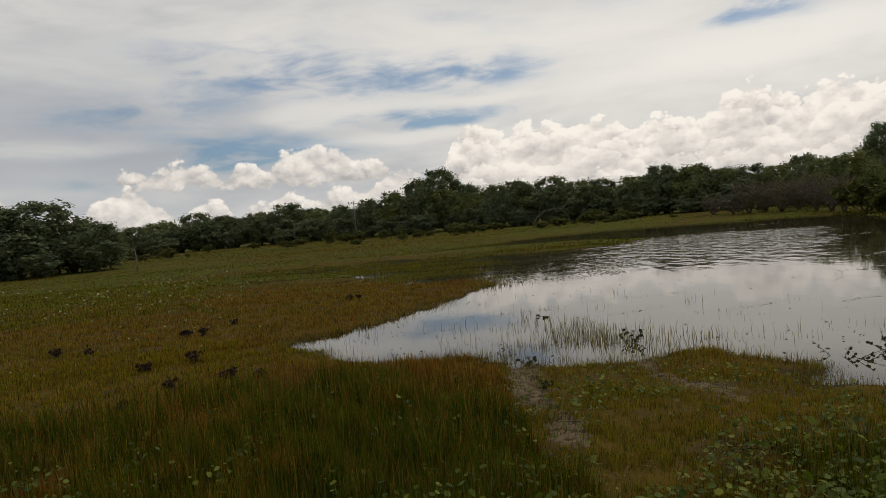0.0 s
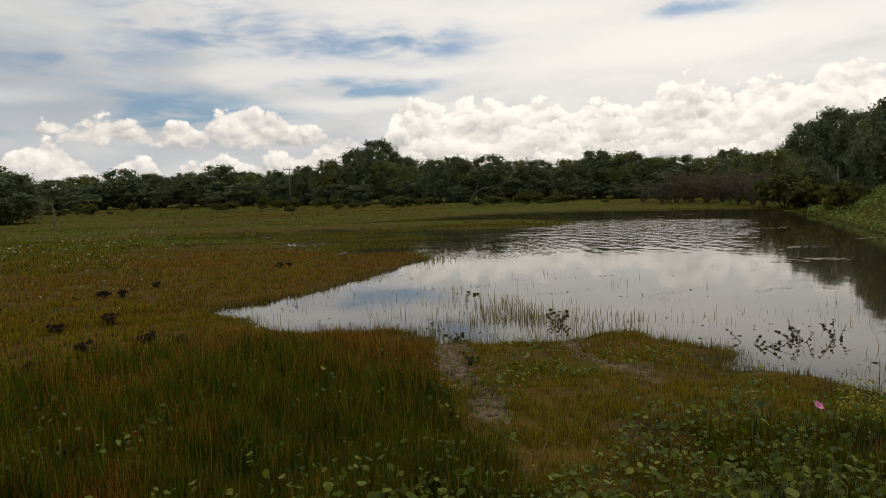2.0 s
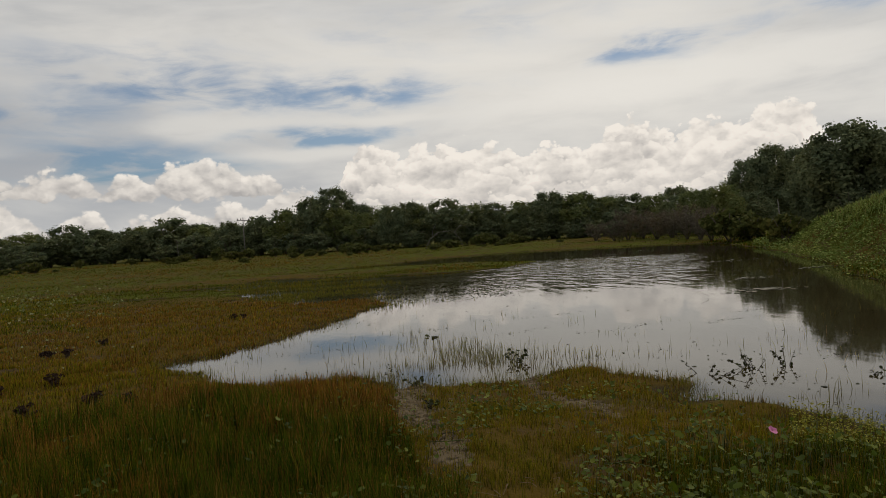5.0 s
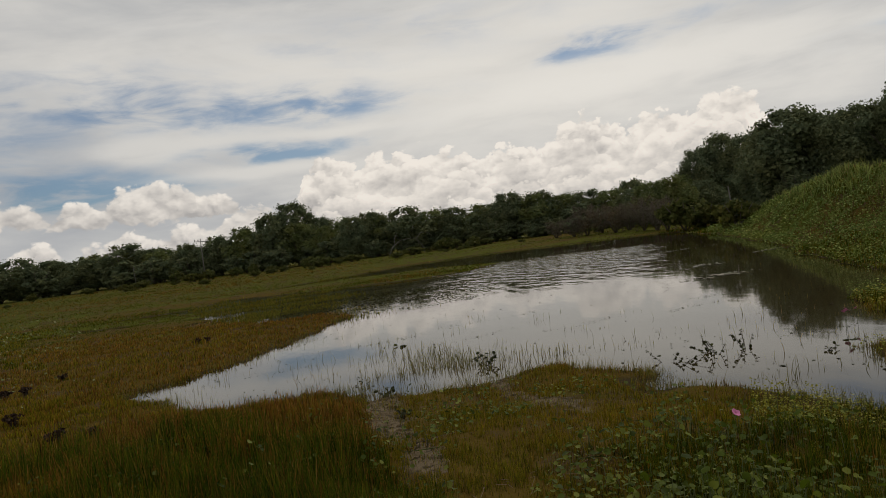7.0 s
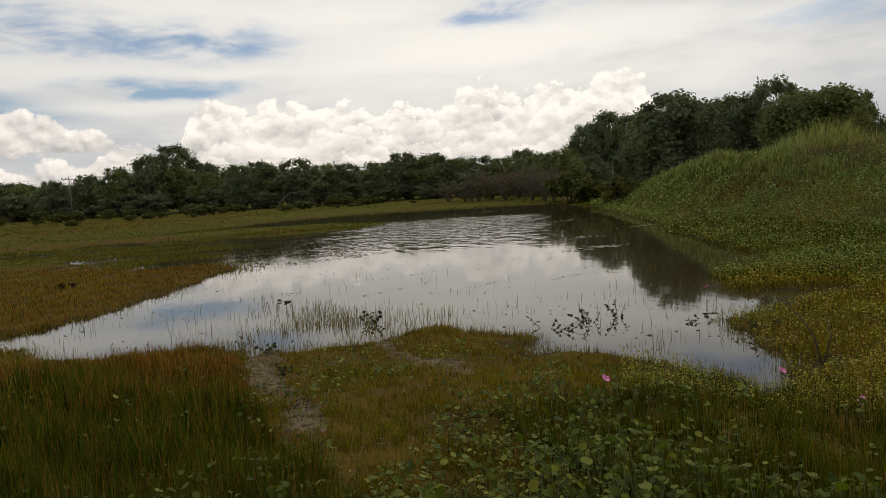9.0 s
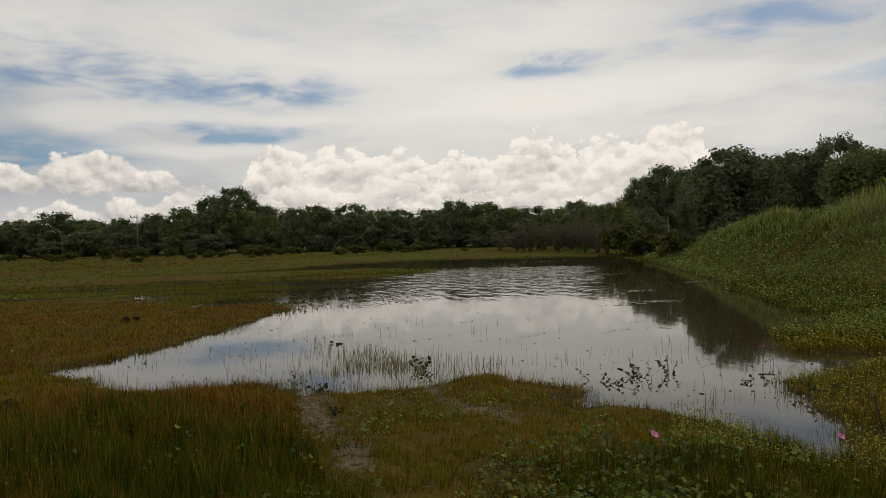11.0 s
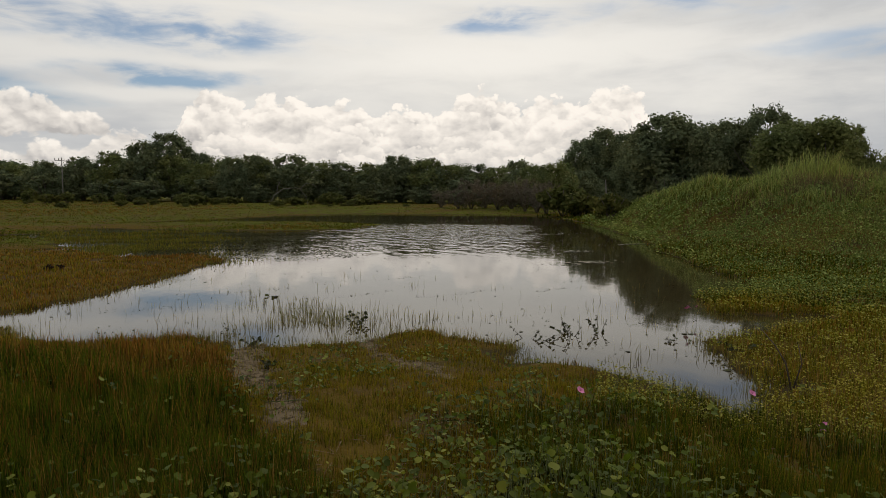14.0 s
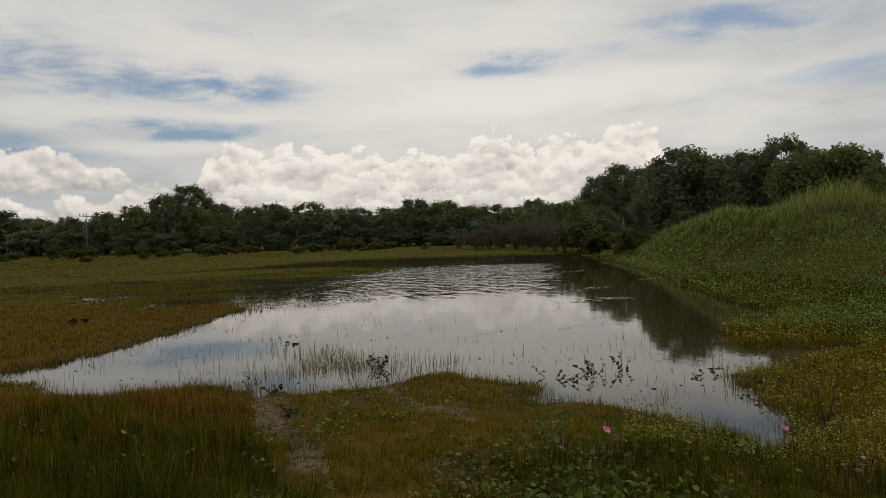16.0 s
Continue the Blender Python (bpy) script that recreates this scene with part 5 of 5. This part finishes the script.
def scrap_line(x, y, length, count, seed):
    """A thin line of dark scraps drifted together on calm water."""
    rs = np.random.default_rng(seed)
    px = x + rs.uniform(-0.5, 0.5, count) * length
    py = y + 0.12 * np.sin(px * 2.3 + seed) + rs.normal(size=count) * 0.05 + 0.15 * (px - x)
    loose_leaves("scrap_line", px, py, 0.006 + 0.01 * rs.random(count), 0.012 + 0.03 * rs.random(count), SPRIG, "thin drifted line of dark scraps on calm water", 0.15, "water weed")


for k, r in enumerate([(3.4, 13.2, 2.0, 60), (5.4, 12.6, 1.8, 50), (4.6, 15.4, 2.6, 60), (1.6, 14.6, 1.6, 40), (8.2, 12.4, 2.0, 60), (9.6, 13.6, 2.4, 80), (10.4, 11.9, 1.6, 70), (7.4, 8.5, 1.4, 40), (-0.6, 13.0, 1.2, 30)]):
    scrap_line(*r, 400 + k)


def dark_weed(x, y, size, seed, label="low dark dried weed clump on the flat"):
    rs = np.random.default_rng(seed)
    root = tagged(new("dried_weed"), label, "weed", "dried weeds on the flat")
    root.matrix_basis = pose(x, y, z_at(x, y))
    bm = bmesh.new()
    heads = []
    for k in range(14):
        a, t = rs.random() * 6.28, 0.3 + 0.7 * rs.random()
        tip = Vector((math.cos(a) * size * 0.6 * rs.random(), math.sin(a) * size * 0.6 * rs.random(), size * 0.75 * t))
        tube(bm, [(tip.x * 0.4, tip.y * 0.4, -0.02), tip * 0.6, tip], [0.008, 0.006, 0.004], 4)
        heads.append(tuple(tip))
    tagged(part("stem", bm, DRY, root), kind="stuff")
    tagged(part("seed_head", leaves_mesh("seed_head", np.array(heads), np.full(14, size * 0.16), 14, 0.05, WEED), WEED, root, "dark withered seed heads"), kind="stuff")


for k, (x, y, s) in enumerate([(-5.77, 14.41, 0.3), (-5.45, 14.5, 0.28), (-5.12, 15.67, 0.22), (-7.0, 12.7, 0.25), (-5.06, 10.8, 0.28), (-3.91, 9.1, 0.3), (-2.82, 9.6, 0.24),
                               (-4.12, 8.05, 0.28), (-2.87, 18.94, 0.25), (-7.75, 12.92, 0.3), (-4.46, 11.35, 0.34), (-3.28, 9.58, 0.34), (-2.6, 19.1, 0.2), (-3.4, 9.7, 0.2)]):
    dark_weed(x, y, s * 0.75, 500 + k)


# ---- twigs, pole, fallen branch ----
def twig(name, label, runs, mat=DRY, category="twig"):
    root = tagged(new(name), label, category)
    first = Vector(runs[0][0][0])
    root.matrix_basis = Matrix.Translation(first)
    for k, (pts, r) in enumerate(runs):
        bm = bmesh.new()
        pts = [Vector(p) - first for p in pts]
        tube(bm, pts, [r * (1 - 0.7 * i / (len(pts) - 1)) for i in range(len(pts))], 6)
        part("branch", bm, mat, root)


g = z_at(6.1, 4.95)
twig("dead_twig", "thin dead forked twig leaning over the spit", [
    ([(6.1, 4.95, g - 0.03), (6.06, 5.01, 0.3), (6.1, 5.19, 0.45), (6.14, 5.44, 0.6)], 0.012),
    ([(6.1, 4.95, g), (6.14, 4.88, 0.32), (6.22, 5.01, 0.52)], 0.01)])
twig("bent_reed_stick", "thin bent stalk sticking out of the pond", [([(9.4, 16.0, -0.05), (9.5, 16.05, 0.06), (9.3, 16.1, 0.14)], 0.007)])
twig("straw", "long pale dry stalk lying on the turf", [([(4.05, 3.85, z_at(4.05, 3.85) + 0.1), (4.3, 3.9, z_at(4.3, 3.9) + 0.16), (4.55, 3.95, z_at(4.55, 3.95) + 0.15)], 0.005)], STALK)
twig("stick", "short dark stick on the mud", [([(0.9, 6.1, z_at(0.9, 6.1) + 0.02), (1.0, 6.12, z_at(1.0, 6.12) + 0.03), (1.2, 6.2, z_at(1.2, 6.2) + 0.04)], 0.008)])


def utility_pole(az, dist, top):
    x, y = dist * math.sin(radians(az)), dist * math.cos(radians(az))
    g = z_at(x, y)
    h = EYE + dist * math.tan(radians(top)) - g
    root = tagged(new("utility_pole"), "weathered grey utility pole with one crossarm before the wood", "pole")
    root.matrix_basis = pose(x, y, g, 0, 0, 8)
    bm = bmesh.new()
    tube(bm, [(0, 0, -0.3), (0, 0, h * 0.5), (0.02, 0, h)], [0.09, 0.075, 0.06], 12)
    part("post", bm, POLE, root)
    bm = bmesh.new()
    bmesh.ops.create_cube(bm, size=1, matrix=Matrix.LocRotScale((0, -0.16, h - 0.45), Euler((0, radians(4), 0)), (1.9, 0.08, 0.1)))
    bmesh.ops.bevel(bm, geom=list(bm.edges), offset=0.015, segments=1, affect="EDGES")
    part("crossarm", bm, POLE, root)
    for ox in (-0.85, -0.35, 0.85):
        bm = bmesh.new()
        z0 = h - 0.39 - ox * math.tan(radians(4))
        tube(bm, [(ox, -0.16, z0), (ox, -0.16, z0 + 0.1), (ox, -0.16, z0 + 0.2), (ox, -0.16, z0 + 0.26)], [0.03, 0.07, 0.06, 0.03], 8)
        part("insulator", bm, DRY, root, "dark insulator")


POLE = bark_material("weathered_pole", (0.14, 0.13, 0.115), (0.28, 0.26, 0.235))
utility_pole(-7.45, 112, 2.5)


def fallen_tree(az, dist):
    """A dead bough arching out of the dark wood."""
    x, y = dist * math.sin(radians(az)), dist * math.cos(radians(az))
    g = z_at(x, y)
    twig("dead_bough", "bare grey dead boughs arching out of the wood's edge", [
        ([(x - 2.6, y, g - 0.1), (x - 2.0, y - 0.3, g + 1.2), (x - 0.9, y - 0.5, g + 2.0), (x + 0.6, y - 0.5, g + 2.1), (x + 1.4, y - 0.4, g + 2.0)], 0.06),
        ([(x + 1.2, y, g + 1.9), (x + 2.0, y - 0.2, g + 2.7), (x + 2.9, y - 0.4, g + 2.5), (x + 3.6, y - 0.3, g + 1.7)], 0.045),
        ([(x - 1.7, y - 0.3, g + 1.4), (x - 1.6, y - 0.4, g + 2.3), (x - 1.2, y - 0.4, g + 3.0)], 0.05),
        ([(x + 2.2, y, g - 0.1), (x + 2.0, y - 0.1, g + 1.0), (x + 1.2, y - 0.2, g + 1.95)], 0.05)], POLE, "dead wood")


fallen_tree(9.3, 86)
for a, dist, hh in ((35.9, 50, 2.6), (-12.6, 120, 3.2), (-24.9, 64, 2.0)):
    x, y = dist * math.sin(radians(a)), dist * math.cos(radians(a))
    g = z_at(x, y)
    twig("bare_stem", "pale bare stem standing before dark trees", [([(x, y, g - 0.1), (x + 0.05, y, g + hh * 0.5), (x - 0.05, y, g + hh)], 0.08)], POLE, "dead wood")


# dry straw littered on trodden ground nearby
def litter():
    n = 3000
    x, y, r = scatter(n, 2.4, 8, -10, 62)
    keep = (shore(x, y) > 0.3) & (rng.random(n) < 0.5 * smooth(wobble(x, y, 1.5, 44), 0.45, 0.8)) & (x > 0.8)
    x, y = x[keep], y[keep]
    k = len(x)
    a = rng.random(k) * 6.28
    l = 0.02 + 0.06 * rng.random(k)
    p = np.stack([x, y, height(x, y) + 0.01 + 0.03 * rng.random(k)], -1)
    t = np.stack([np.cos(a), np.sin(a), 0.15 * rng.normal(size=k)], -1) * l[:, None]
    s = np.stack([-np.sin(a), np.cos(a), np.zeros(k)], -1) * 0.0025
    up = np.array([0, 0, 0.003])
    v = np.stack([p - t - s, p - t + s, p + t + s, p + t - s, p - t + up, p + t + up], 1)
    i = np.arange(k)[:, None] * 6
    quads = np.concatenate([i + np.array([[0, 4, 5, 3]]), i + np.array([[4, 1, 2, 5]])])
    me = mesh_from("straw_litter", v, quads, STRAW)
    tagged(new("straw_litter", me), "dry straw littered on trodden ground", "straw", kind="stuff")


STRAW = bark_material("straw", (0.1, 0.07, 0.04), (0.24, 0.17, 0.1))
litter()


# small floating scraps all over the calm water
def scraps():
    n = 900
    x, y, r = scatter(n, 7, 34, -10, 48)
    d = shore(x, y)
    w = wobble(x * 0.5, y * 1.6, 0.5, 81) * 0.6 + wobble(x, y, 1.6, 82) * 0.4
    keep = (d < -0.1) & (rng.random(n) < smooth(w, 0.5, 0.72) + 0.06)
    x, y, r = x[keep], y[keep], r[keep]
    k = len(x)
    size = (0.005 + 0.011 * rng.random(k)) * (0.5 + r / 18)
    a = rng.random(k) * 6.28
    ring = [(math.cos(t), math.sin(t)) for t in np.arange(6) * math.pi / 3]
    v = np.stack([np.stack([x + size * (1.7 * c * np.cos(a) - s * np.sin(a)), y + size * (c * np.sin(a) + s * np.cos(a)), 0.004 + 0.012 * rng.random(k)], -1) for c, s in ring], 1)
    i = np.arange(k)[:, None] * 6
    me = mesh_from("floating_scraps", v, np.concatenate([i + np.array([[0, 1, 2, 3]]), i + np.array([[0, 3, 4, 5]])]), PAD_SCRAP)
    tagged(new("floating_scraps", me), "small dark leaf scraps drifting on the calm pond", "water weed", kind="stuff")


def weed_bed():
    """Dark streaks on the water before the reddish point: weed and added tree reflection."""
    n = 22000
    x, y, r = scatter(n, 20, 42, -2, 18)
    d = shore(x, y)
    az = np.degrees(np.arctan2(x, y))
    w = wobble(x * 0.3, y * 1.5, 0.5, 87) * 0.5 + wobble(x * 0.5, y * 2.0, 1.3, 88) * 0.5
    zone = smooth(17.0 - az, 0, 6) * smooth(r, 20.5, 23.5) * smooth(40 - r, 0, 8)
    keep = (d < 0) & (rng.random(n) < zone * smooth(w, 0.38, 0.6))
    k = keep.sum()
    loose_leaves("weed_bed", x[keep], y[keep], 0.005 + 0.03 * rng.random(k), 0.04 + 0.07 * rng.random(k), SPRIG, "dark streaks on the pond, weed and added flecks for the wood's reflection", 0.1, "water weed")


weed_bed()
PAD_SCRAP = leaf_material("leaf_scraps", (0.02, 0.02, 0.01), (0.05, 0.05, 0.025), (0.14, 0.13, 0.08), 0.6, 0.05)
scraps()


# lumps of drying mud on the trodden runs down to the water
def clods():
    n = 4000
    x, y = rng.uniform(0.4, 3.0, n), rng.uniform(5.3, 9.4, n)
    keep = (mud(x, y) > 0.25) & (rng.random(n) < 0.6)
    x, y = x[keep], y[keep]
    k = len(x)
    s = 0.012 + 0.035 * rng.random(k) ** 2
    z = height(x, y)
    a = rng.random(k) * 6.28
    ring = [np.stack([x + s * np.cos(a + t) * (0.7 + 0.6 * rng.random(k)), y + s * np.sin(a + t) * (0.7 + 0.6 * rng.random(k)), z - 0.005], -1) for t in np.arange(5) * 2 * math.pi / 5]
    cap = [0.45 * ring[j] + 0.55 * np.stack([x, y, z], -1) + np.stack([0 * x, 0 * x, s * (0.35 + 0.4 * rng.random(k))], -1) for j in range(5)]
    v = np.stack(ring + cap, 1)
    i = np.arange(k)[:, None] * 10
    quads = np.concatenate([i + np.array([[j, (j + 1) % 5, 5 + (j + 1) % 5, 5 + j]]) for j in range(5)] + [i + np.array([[5, 6, 7, 8]])])
    me = mesh_from("mud_clods", v, quads, MUD, tris=i + np.array([[5, 8, 9]]))
    tagged(new("mud_clods", me), "crumbly lumps of drying mud on the trodden runs", "mud", kind="stuff")


clods()

# the turf goes on around and behind the standpoint
sow(30000, 0.3, 2.2, 0.004, -50.0, 66.0)
sow(80000, 0.3, 9.0, 0.003, 66.0, 310.0)
